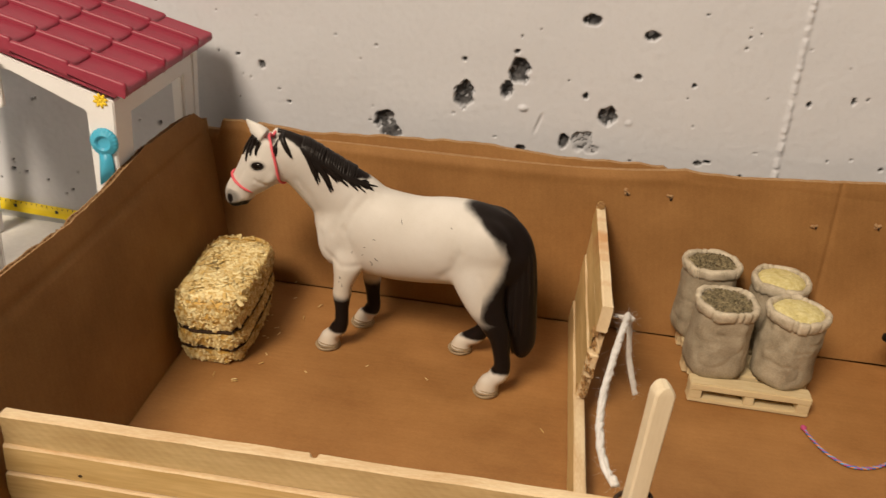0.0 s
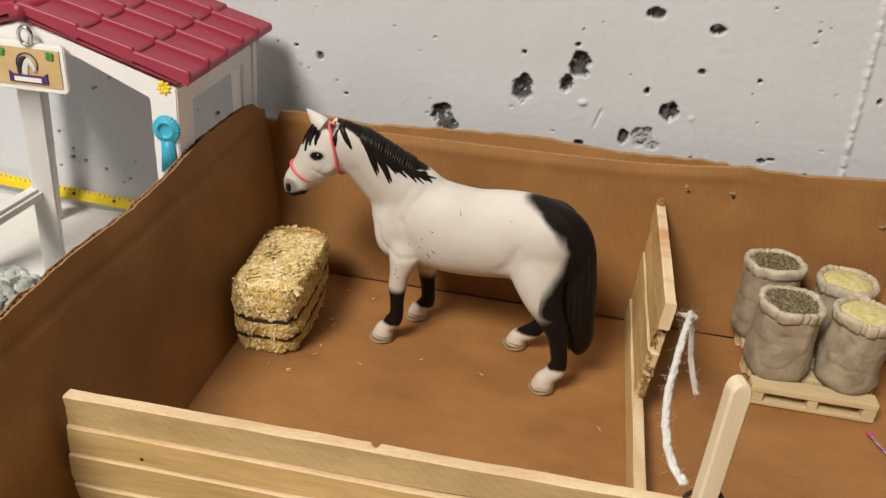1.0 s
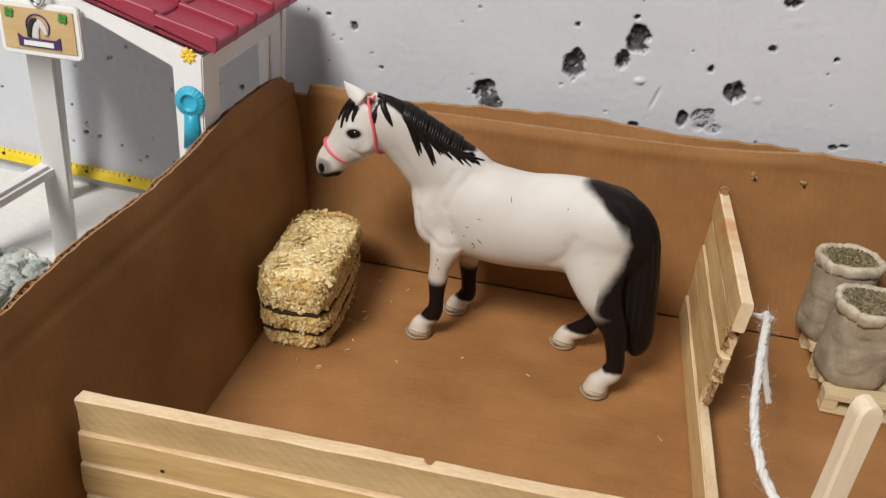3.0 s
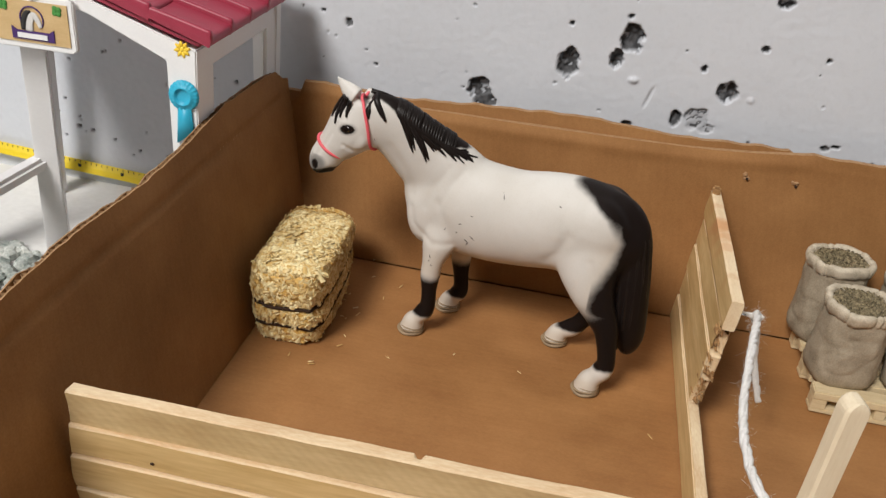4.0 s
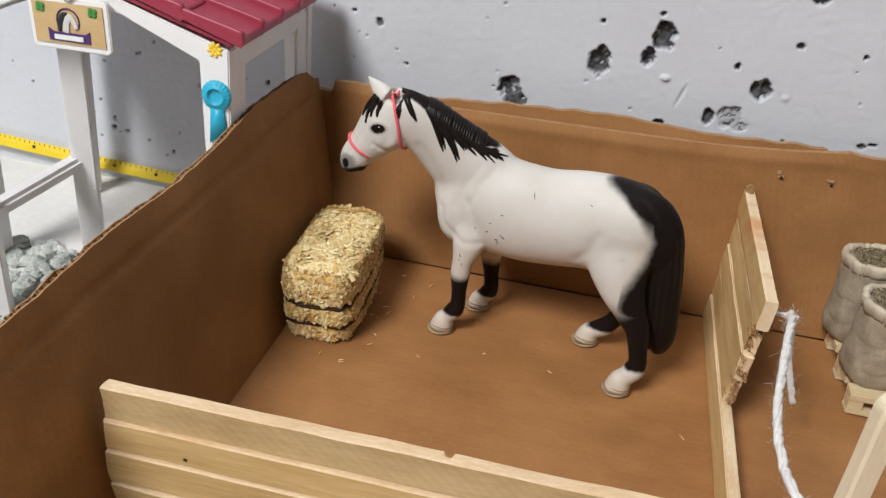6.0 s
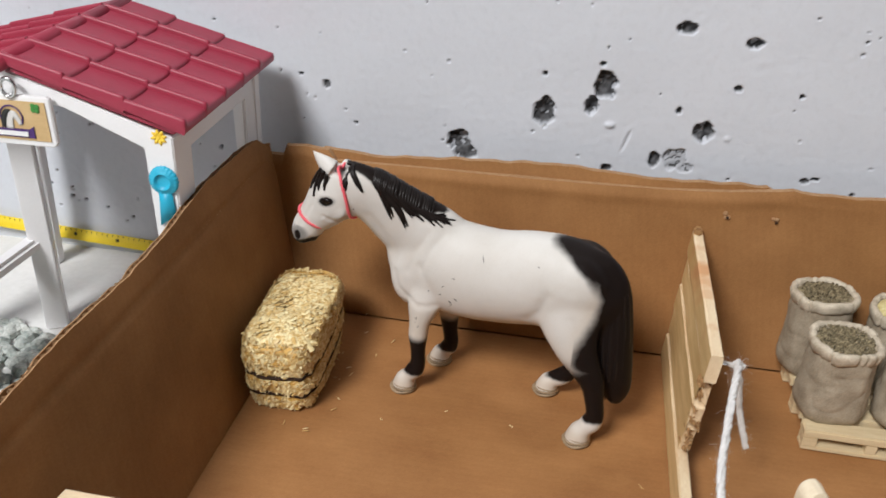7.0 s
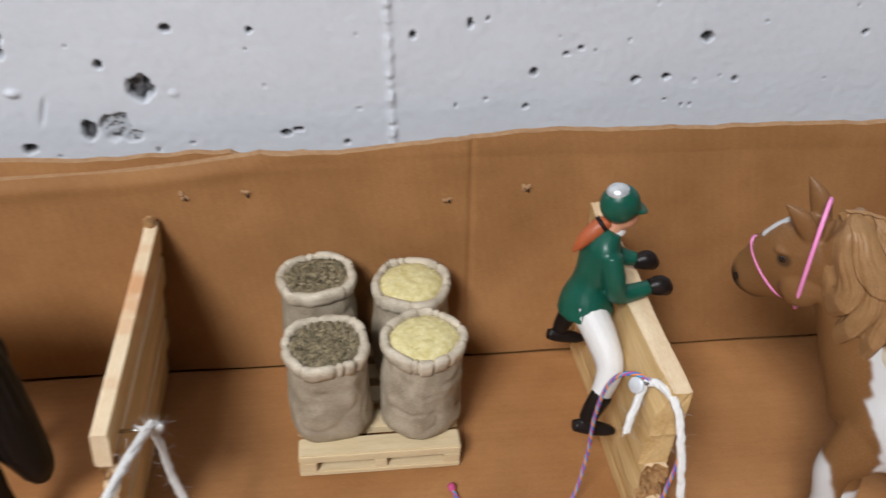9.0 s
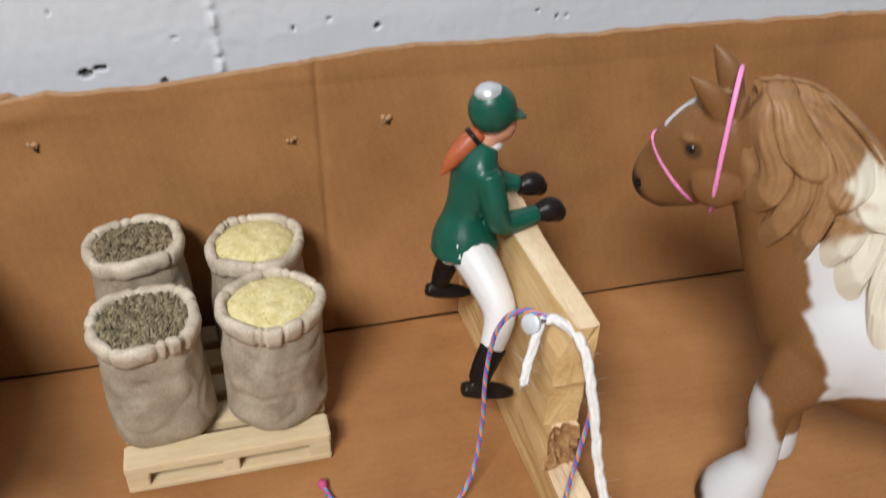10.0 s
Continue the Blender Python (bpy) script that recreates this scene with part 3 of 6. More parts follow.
def knotty_plank(length, height, thick, seed):
    """A stick along x with soft reddish knots across its top and down its sides."""
    per, xs = 8, list(np.linspace(-length / 2, length / 2, 110))
    t, h, b = thick / 2, height / 2, 0.0004
    ring = [(-t + b + 2 * (t - b) * k / per, -h) for k in range(per)] + [(t, -h + b + 2 * (h - b) * k / per) for k in range(per)] + [(t - b - 2 * (t - b) * k / per, h) for k in range(per)] + [(-t, h - b - 2 * (h - b) * k / per) for k in range(per)]
    verts, red = [], []
    for x in xs:
        for y, z in ring:
            p = Vector((x, y, z))
            p.z += (0.0003 * noise.noise(Vector((x * 60, y * 90, seed))) + 0.00012 * noise.noise(p * 420)) * (z > 0)
            p.y += 0.00018 * noise.noise(Vector((x * 40, z * 160, seed)))
            verts.append(p)
            w = 0.0025 * noise.noise(p * 240) + 0.0016 * noise.noise(p * 600)
            k = 0.0
            for mid, half, lean, deep in ((-0.0145, 0.006, 0.9, 0.85), (-0.004, 0.0045, 0.9, 0.6), (0.006, 0.0028, 0.7, 0.45), (0.031, 0.002, 0.3, 0.3), (-0.034, 0.0022, 0.5, 0.35)):
                off = abs(x - mid - lean * (z - h) + w) / half
                k = max(k, deep * max(0.0, min(1.0, 1.5 - off)))
            red.append(k * lerp(z, [-h, 0, h], [0.25, 0.7, 1.0]))
    n = len(ring)
    faces = [(i * n + k, i * n + (k + 1) % n, (i + 1) * n + (k + 1) % n, (i + 1) * n + k) for i in range(len(xs) - 1) for k in range(n)]
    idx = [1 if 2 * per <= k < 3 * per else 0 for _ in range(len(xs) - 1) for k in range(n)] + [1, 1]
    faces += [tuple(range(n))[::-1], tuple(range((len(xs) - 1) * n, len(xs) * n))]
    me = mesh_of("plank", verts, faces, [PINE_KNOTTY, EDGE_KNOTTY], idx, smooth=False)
    me.attributes.new("knot", "FLOAT", "POINT").data.foreach_set("value", red)
    return me


def splinter(seed):
    rng = random.Random(seed)
    pieces = []
    for _ in range(16):
        y, z = rng.uniform(-2.1, 2.1) * mm, rng.uniform(-5.8, 5.8) * mm
        l = rng.uniform(1.0, 3.6) * mm
        pieces.append((*tube([(-0.002, y, z), (l * 0.5, y, z + 0.0003), (l, y, z + rng.uniform(-1, 1) * mm)], [0.0009, 0.0007, 0.0002], 5), 0))
    return mesh_of("splinter", *join(pieces)[:2], SPLINTER, smooth=False)


def board(length, thick, height, seed, sawn=False, notch=None):
    """A sawn board along x with worn edges; notch: where a bite is taken out of its upper back edge."""
    t, h, b = thick / 2, height / 2, 0.0005
    ring = [(-t + b, -h), (t - b, -h), (t, -h + b), (t, h - b), (t - b, h), (0, h), (-t + b, h), (-t, h - b), (-t, 0), (-t, -h + b)]
    xs = list(np.linspace(-length / 2, length / 2, 46))
    if notch is not None:
        xs = sorted(xs + [notch + d for d in (-0.0016, -0.0011, -0.0004, 0.0003, 0.0012, 0.0017)])
    o, verts = Vector((seed * 3.7, seed * 1.3, 0)), []
    for x in xs:
        for k, (y, z) in enumerate(ring):
            p = Vector((x, y, z))
            p += Vector((0, 0.00035 * noise.noise(p * 70 + o), 0.0003 * noise.noise(Vector((x * 55, k * 0.4, seed))) + 0.00012 * noise.noise(Vector((x * 420, k, seed)))))
            if x in (xs[0], xs[-1]):
                p.x += 0.0009 * noise.noise(Vector((y * 700, z * 500, seed)))
            if notch is not None and abs(x - notch) < 0.0014 and k in (2, 3, 4, 5):
                bite = 1 - abs(x - notch) / 0.0014
                p.z -= (0.0, 0.0, 0.0, 0.0022, 0.0026, 0.0004)[k] * bite
                p.y -= 0.0012 * bite * (k in (3, 4))
            verts.append(p)
    n = len(ring)
    faces = [(i * n + k, i * n + (k + 1) % n, (i + 1) * n + (k + 1) % n, (i + 1) * n + k) for i in range(len(xs) - 1) for k in range(n)]
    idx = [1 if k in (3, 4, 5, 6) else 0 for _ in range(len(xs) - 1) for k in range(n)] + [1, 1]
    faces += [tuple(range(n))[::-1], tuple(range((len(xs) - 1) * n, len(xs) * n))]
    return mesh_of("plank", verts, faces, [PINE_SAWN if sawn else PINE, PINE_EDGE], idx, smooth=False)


fence = thing("plank_fence", pose(-0.11, -0.2115, 0), "low fence of stacked pale pine sticks with a notched top rail", "fence")
for k, (z0, z1, off) in enumerate(((0.0, 0.0118, -0.0022), (0.0118, 0.0236, -0.003), (0.0236, 0.0356, -0.0022), (0.0356, 0.0466, -0.0012), (0.0466, 0.0586, 0.0))):
    part("plank", board(0.199 if k < 4 else 0.2, 0.0046 if k == 4 else 0.0052, z1 - z0 - 0.0002, 20 + k, k == 4, 0.0031 if k == 4 else None), fence, pose(0.0, off, (z0 + z1) / 2, 0, -0.5 if k == 4 else 0, 0))
v, f = ball((0, 0, 0), (0.0007, 0.0004, 0.0005), 8, 6)
part("nail", mesh_of("nail", v, f, TWINE), fence, pose(-0.074, -0.0038, 0.0385))

divider = thing("plank_partition", pose(-0.0165, -0.012, 0), "partition of stacked pale pine sticks with splintered ends", "partition")
for k in range(5):
    z = (k + 0.5) * 13.0 * mm
    back = wall_y(z) - 0.0005
    front = (-0.206, -0.0985, -0.1015, -0.0985, -0.104)[k]
    x = -0.0165 + 0.005 * z / 0.065
    part("plank", knotty_plank(back - front, 0.0127, 0.0048, 44) if k == 4 else plank(back - front, 0.0127, 0.0048, 40 + k, k in (1, 2, 3)), divider, pose(x + 0.0165 + (0.0006 if k % 2 else 0), (back + front) / 2 + 0.012, z, -4.4, 0, -90))
    if k in (1, 2, 3):
        part("splinter", splinter(60 + k), divider, pose(x + 0.0165, front + 0.012 + 0.001, z, 0, 0, -90))
v, f = ball((0, 0, 0), (0.0012, 0.0006, 0.0012), 10, 6)
part("nail", mesh_of("nail", v, f, STEEL), divider, pose(-0.0116 + 0.0165 - 0.0022, -0.096 + 0.012, 0.0555, 0, 0, 90))
v, f = tube([(0, 0, 0), (0.01, 0, 0)], 0.0006, 8)
part("nail", mesh_of("nail", v, f, STEEL), divider, pose(-0.0105 + 0.0165, -0.0925 + 0.012, 0.0535))
v, f = block(0.0035, 0.004, 0.004, 0.0008, 0.0006, 1, 3)
part("splinter", mesh_of("splinter", v, f, SPLINTER, smooth=False), divider, pose(0.0045, 0.006, 0.0662))


def split_board(length, thick, height, seed, chamfer=0.0, taper=0.0, torn=True):
    """A rough split board along x: furrowed along the grain, its +x end broken ragged; chamfer: how much of its upper left corner is split off there; taper: how much thinner the other end is."""
    per, xs = 6, list(np.linspace(-length / 2, length / 2, 60))
    t, h = thick / 2, height / 2
    ring = [(-t + 2 * t * k / per, -h) for k in range(per)] + [(t, -h + 2 * h * k / per) for k in range(per)] + [(t - 2 * t * k / per, h) for k in range(per)] + [(-t, h - 2 * h * k / per) for k in range(per)]
    o, verts = Vector((seed * 2.9, seed, 0)), []
    for x in xs:
        near = max(0.0, min(1.0, (x + length / 2) / length * 2.2 - 1.15))
        for y, z in ring:
            p = Vector((x, y, z))
            furrow = 0.0007 * noise.noise(Vector((x * 9, y * 330, z * 330)) + o) + 0.0005 * noise.noise(Vector((x * 30, y * 700, z * 700)) + o) + 0.0004 * noise.noise(p * 50 + o)
            p += Vector((0, (1 if y > 0 else -1) * furrow * (abs(y) > t * 0.9), furrow * 0.6 * (z > h * 0.9)))
            p.y += taper * (t - y) * max(0.0, 0.5 - x / length * 1.1 - 0.1)
            if chamfer and y < 0 and z > -h * 0.2:
                p.y += chamfer * near * max(0.0, min(1.0, (z / h + 0.2) / 1.2)) * (-y / t)
            if x > length * 0.46:
                p.x += (0.005 if torn else 0.0006) * noise.noise(Vector((y * 420, z * 260, seed))) * (x - length * 0.46) / (length * 0.04)
            verts.append(p)
    n = len(ring)
    faces = [(i * n + k, i * n + (k + 1) % n, (i + 1) * n + (k + 1) % n, (i + 1) * n + k) for i in range(len(xs) - 1) for k in range(n)]
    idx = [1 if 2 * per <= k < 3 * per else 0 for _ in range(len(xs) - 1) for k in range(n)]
    faces.append(tuple(range(n))[::-1])
    idx.append(1)
    base = (len(xs) - 1) * n
    verts.append(Vector((length / 2 - (0.0025 if torn else 0.0), 0, 0)))
    faces += [(base + k, base + (k + 1) % n, len(verts) - 1) for k in range(n)]
    idx += [2 if torn else 0] * n
    return mesh_of("plank", verts, faces, [PINE, PINE_EDGE, SPLINTER], idx, smooth=False)


beam = thing("thick_plank_partition", pose(0, 0, 0), "thick partition of split pale pine boards with a broken end", "partition")
for k, (z0, z1, left, thick, front) in enumerate(((0.0, 0.0152, 0.1463, 0.008, -0.235), (0.0152, 0.0318, 0.1456, 0.0086, -0.1015), (0.0318, 0.048, 0.1449, 0.0094, -0.1005), (0.048, 0.0662, 0.1442, 0.0104, -0.1035))):
    z = (z0 + z1) / 2
    back = wall_y(z) - 0.0008
    part("plank", split_board(back - front, thick, z1 - z0 - 0.0002, 70 + k, 0.0045 if k == 3 else 0.001, 0.6 if k > 1 else 0.25, k < 2), beam, pose(left + thick / 2, (back + front) / 2, z, 0, 0, -90))
    if k == 1:
        part("splinter", splinter(80 + k), beam, pose(left + 0.003, front + 0.002, z, 0, 0, -90))
        part("splinter", splinter(90 + k), beam, pose(left + 0.0065, front + 0.003, z - 0.003, 0, 10, -84))
v, f = tube([(0, 0, -0.0005), (0, 0, -0.0003), (0, 0, 0.0003), (0, 0, 0.0005)], [0.0021, 0.0025, 0.0025, 0.0021], 18)
part("nail_head", mesh_of("nail_head", v, f, ZINC), beam, Matrix.Translation((0.1394, -0.0978, 0.0645)) @ Vector((-0.72, -0.55, 0.42)).to_track_quat("Z", "Y").to_matrix().to_4x4())
v, f = tube([(0.1394, -0.0978, 0.0645), (0.1445, -0.0966, 0.064), (0.1525, -0.0948, 0.0625)], 0.0009, 10)
part("nail", mesh_of("nail", v, f, STEEL), beam)


def gate_post():
    """A flat stick whose top is rounded off in its broad face."""
    w, d, top, r = 0.003, 0.0028, 0.1085, 0.0034
    levels = [0.0, 0.03, 0.06, 0.09] + [top - r + r * q for q in (0.0, 0.3, 0.55, 0.75, 0.88, 0.96, 1.0)]
    ring = [(-1, -0.7), (-0.8, -1), (0.8, -1), (1, -0.7), (1, 0.7), (0.8, 1), (-0.8, 1), (-1, 0.7)]
    verts = []
    for z in levels:
        k = math.sqrt(max(0.06, 1 - (max(0.0, z - top + r) / r) ** 2))
        verts += [Vector((x * w * k + 0.0003 * noise.noise(Vector((x, y, z * 60))), y * d * (0.8 + 0.2 * k), z)) for x, y in ring]
    n = len(ring)
    faces = [(i * n + k, i * n + (k + 1) % n, (i + 1) * n + (k + 1) % n, (i + 1) * n + k) for i in range(len(levels) - 1) for k in range(n)]
    faces += [tuple(range(n))[::-1], tuple(range((len(levels) - 1) * n, len(levels) * n))]
    return mesh_of("post", verts, faces, PALE_STICK, smooth=False)


post = thing("gate_post", pose(-0.0095, -0.2168, 0, 0, 1, 12), "upright pale pine stick with a rounded top", "post")
part("stick", gate_post(), post)
v, f = tube(curve([(0.0055 * math.cos(a), 0.004 * math.sin(a), 0.066 + 0.001 * math.sin(2 * a)) for a in np.linspace(0, 6.28, 12)], 4), 0.0007, 6)
part("dark_loop", mesh_of("dark_loop", v, f, TWINE), post, label="dark string loop")

# ---- cords ----


def fuzz(path, count, length, seed):
    rng = random.Random(seed)
    pieces = []
    for _ in range(count):
        i = rng.randrange(len(path) - 1)
        p = Vector(path[i]).lerp(Vector(path[i + 1]), rng.random())
        along = (Vector(path[i + 1]) - Vector(path[i])).normalized() * rng.choice((-1.1, 1.1))
        d = (along + Vector((rng.gauss(0, 1), rng.gauss(0, 1), rng.gauss(0, 1))).normalized()).normalized()
        e = Vector((rng.gauss(0, 1), rng.gauss(0, 1), rng.gauss(0, 1))).normalized()
        l = length * rng.uniform(0.15, 1) ** 2
        pieces.append((*tube([p, p + d * l * 0.6, p + d * l + e * l * 0.4], 0.00003, 3), 0))
    return pieces


def evenly(points, gap):
    """Points at even gaps along a rounded line."""
    raw = curve(points, 14)
    at = np.concatenate([[0.0], np.cumsum([(b - a).length for a, b in zip(raw, raw[1:])])])
    marks = np.arange(0, at[-1], gap)
    return [Vector([float(np.interp(q, at, [v[k] for v in raw])) for k in range(3)]) for q in marks]


def yarn(points, r, seed, n=60):
    path = evenly(points, 0.0007)
    pieces = []
    for s in range(3):
        q = []
        for i, p in enumerate(path):
            a = i * 0.2 + s * 2.094 + 1.4 * noise.noise(p * 160)
            w = 1 + 0.35 * noise.noise(p * 320 + Vector((s * 7, seed, 0)))
            q.append(p + Vector((math.cos(a), 0.4 * math.sin(a), math.sin(a))) * r * 0.36 * w)
        pieces.append((*tube(q, [r * (0.62 + 0.2 * noise.noise(p * 420 + Vector((s, seed, 3)))) for p in path], 7), 0))
    return mesh_of("strand", *join(pieces + fuzz(path, n * 2 // 3, 0.005, seed))[:2], YARN)


tie = thing("yarn_gate_tie", pose(0, 0, 0), "fuzzy white yarn tied to a nail and looped over a post", "yarn")
part("strand", yarn([(-0.001, -0.0913, 0.0545), (-0.0035, -0.105, 0.0585), (-0.007, -0.12, 0.0597), (-0.011, -0.14, 0.0605), (-0.0148, -0.16, 0.061), (-0.0168, -0.18, 0.0618), (-0.0165, -0.2, 0.064), (-0.0135, -0.2115, 0.066)], 0.00155, 1, 750), tie)
part("loose_end", yarn([(-0.001, -0.0915, 0.0535), (0.001, -0.094, 0.046), (0.0028, -0.096, 0.035), (0.0058, -0.0985, 0.026), (0.0078, -0.1, 0.0205)], 0.0014, 2, 420), tie)
part("knot", yarn([(-0.006, -0.0913, 0.0535), (-0.002, -0.0935, 0.0545), (0.0008, -0.091, 0.0535), (-0.0018, -0.0895, 0.0525), (-0.0005, -0.0925, 0.0515), (0.0015, -0.0915, 0.054)], 0.0011, 3, 200), tie)


def braid(points, r, name):
    path = evenly(points, 0.00035)
    pieces = []
    for s in range(4):
        turn = [i * 0.36 + s * math.pi / 2 for i in range(len(path))]
        q = [p + Vector((math.cos(a), math.sin(a), 0.6 * math.sin(a))) * r * 0.5 for p, a in zip(path, turn)]
        pieces.append((*tube(q, r * 0.6, 6), (0, 1, 2, 3)[s]))
    v, f, k = join(pieces)
    return mesh_of(name, v, f, CORD, k)


lead = thing("braided_lead_cord", pose(0, 0, 0), "thin blue, orange and purple braided cord hung on a nail", "cord")
part("cord", braid([(0.1465, -0.0985, 0.0635), (0.143, -0.0965, 0.0655), (0.139, -0.0945, 0.066), (0.1355, -0.092, 0.0625), (0.1335, -0.0895, 0.054), (0.1325, -0.0885, 0.04), (0.1325, -0.0885, 0.022), (0.1285, -0.0925, 0.006), (0.118, -0.1, 0.0015), (0.105, -0.103, 0.0012), (0.096, -0.096, 0.0012), (0.0915, -0.0865, 0.0012), (0.0895, -0.081, 0.0016)], 0.00062, "cord"), lead)
part("cord_end", braid([(0.1465, -0.0975, 0.0635), (0.151, -0.1035, 0.0605), (0.1522, -0.1095, 0.048), (0.15, -0.1115, 0.033), (0.1475, -0.113, 0.018), (0.145, -0.116, 0.001)], 0.00062, "cord_end"), lead)
v, f = ball((0, 0, 0), (0.0014, 0.0018, 0.0012), 10, 6)
part("cord_knot", mesh_of("cord_knot", v, f, CORD[3]), lead, pose(0.0895, -0.0805, 0.0017))
tie2 = thing("yarn_tie", pose(0, 0, 0), "short white yarn knotted round a nail", "yarn")
part("strand", yarn([(0.1425, -0.0965, 0.0645), (0.1465, -0.0985, 0.0645), (0.1495, -0.106, 0.0625), (0.151, -0.1125, 0.05), (0.1525, -0.12, 0.03), (0.1555, -0.13, 0.012), (0.158, -0.138, 0.002)], 0.0014, 5, 300), tie2)
part("loose_end", yarn([(0.142, -0.0975, 0.0635), (0.1385, -0.102, 0.0595), (0.1355, -0.106, 0.0535)], 0.0013, 6, 120), tie2)

# ---- feed ----


def bale(m, seed, label):
    """A loaf of chopped straw, drawn in by two bindings so that three layers swell between them."""
    L, W, Ht = 0.067, 0.0315, 0.0362
    bands = (0.0088, 0.0192)
    root = thing("straw_bale", m, label, "straw bale", "straw bales")

    def side(a, z, grow=0.0):
        c, s = math.cos(a), math.sin(a)
        k = lerp(z, [0, 0.003, 0.0088, 0.014, 0.0192, 0.027, 0.032, Ht], [0.87, 0.93, 0.955, 0.985, 0.985, 1.02, 0.985, 0.9])
        pinch = sum(math.exp(-(((z - q) / 0.0013) ** 2)) for q in bands)
        lump = 0.0016 * noise.noise(Vector((c * 2.6 + seed, s * 2.6, z * 110)))
        x, y = math.copysign(abs(c) ** 0.36, c) * L / 2, math.copysign(abs(s) ** 0.4, s) * W / 2
        w = Vector((x, y, 0)).normalized()
        return Vector((x * k, y * k, z)) + w * (lump + grow - 0.0014 * pinch), Vector((c * W, s * L, 0)).normalized()

    def crown(u, v):
        r = max(abs(u), abs(v)) ** 3
        dip = 0.0032 * math.exp(-(((u + 0.1) / 0.42) ** 2) - ((v + 0.05) / 0.5) ** 2)
        return Ht - 0.0006 - 0.0035 * r - dip + 0.0026 * noise.noise(Vector((u * 3.0 + seed, v * 1.8, 3)))

    n, verts = 72, []
    levels = list(np.linspace(0, Ht - 0.003, 34))
    for z in levels:
        verts += [side(2 * math.pi * i / n, z)[0] for i in range(n)]
    for q in (0.93, 0.8, 0.6, 0.4, 0.2, 0.02):
        for i in range(n):
            e = side(2 * math.pi * i / n, Ht - 0.003)[0]
            u, v = e.x * q / (L / 2), e.y * q / (W / 2)
            verts.append(Vector((e.x * q, e.y * q, crown(u, v))))
    rows = len(verts) // n
    faces = [(i * n + k, i * n + (k + 1) % n, (i + 1) * n + (k + 1) % n, (i + 1) * n + k) for i in range(rows - 1) for k in range(n)]
    faces += [tuple(range(n))[::-1], tuple(range((rows - 1) * n, rows * n))]
    part("core", mesh_of("core", verts, faces, STRAW_CORE), root)
    rng = random.Random(seed)
    pieces = []
    for i in range(11000):
        if i % 5 < 2:
            u, v = rng.uniform(-0.97, 0.97), rng.uniform(-0.96, 0.96)
            if abs(u) ** 5 + abs(v) ** 5 > 0.95:
                continue
            p, out = Vector((u * L * 0.47, v * W * 0.47, crown(u, v))), Vector((u ** 5 * 0.8, v ** 5 * 0.8, 1)).normalized()
        else:
            z = rng.uniform(0.0006, Ht - 0.001)
            if any(abs(z - q) < 0.0015 for q in bands):
                continue
            w, far = rng.uniform(-1, 1), rng.choice((-1, 1))
            if rng.random() < L / (L + W):
                c = abs(w) ** (1 / 0.36)
                a = math.atan2(far * math.sqrt(max(0.0, 1 - c * c)), math.copysign(c, w))
            else:
                c = abs(w) ** (1 / 0.4)
                a = math.atan2(math.copysign(c, w), far * math.sqrt(max(0.0, 1 - c * c)))
            p, out = side(a, z)
        p += out * rng.uniform(0.0, 0.0006)
        t = Vector((rng.gauss(0, 1), rng.gauss(0, 1), rng.gauss(0, 1)))
        t = (t - out * t.dot(out) * (1.0 if i % 10 == 0 else rng.choice((0.85, 0.92, 1.0, 1.0, 1.0)))).normalized()
        l, w = rng.choice((1.0, 1.6, 2.4, 3.3, 4.6)) * rng.uniform(0.8, 1.2) * mm, rng.choice((0.2, 0.32, 0.5, 0.75, 1.05)) * mm
        if i % 5 < 2:
            l *= 1.25
        if i % 10 == 0:
            l, w = rng.uniform(4, 8) * mm, rng.uniform(0.6, 1.2) * mm
        u = t.cross(out).normalized() * w
        if i % 5 > 1:
            l *= 0.7
        q, e = p - t * l * 0.5, p + t * l * 0.5 + out * rng.choice((0.0, 0.0002, 0.0004, 0.0008) if i % 5 < 2 else (0.0, 0.0001, 0.0003, 0.0006))
        e.z, q.z = max(e.z, 0.0003), max(q.z, 0.0003)
        k = out * min(w, 0.0004) * 0.6
        pieces.append(([q - u, q + u, e + u * 0.7, e - u * 0.7, q + k, e + k * 0.7], [(0, 1, 2, 3), (0, 3, 5, 4), (1, 4, 5, 2), (0, 4, 1), (2, 5, 3)], 0))
    part("straw", mesh_of("straw", *join(pieces)[:2], STRAW, smooth=False), root, kind="stuff")
    for z in bands:
        ring = []
        for i in range(72):
            a = 2 * math.pi * i / 72
            q = side(a, z, 0.0014)[0]
            q.z += 0.0005 * math.sin(3 * a + z * 900) + 0.0003 * math.sin(11 * a)
            ring.append(q)
        v, f = tube(ring + [ring[0]], [(0.0007, 0.00085)] * 73, 6, (0, 0, 1), False)
        part("twine", mesh_of("twine", v, f, TWINE), root, label="dark brown binding")
    return root


bale(pose(-0.1885, -0.0645, 0, 0, 0, -87.5), 11, "golden chopped straw bale with two dark bindings")
bale(pose(-0.165, -0.2455, 0, 0, 0, 4), 12, "golden straw bale in front of the plank fence")


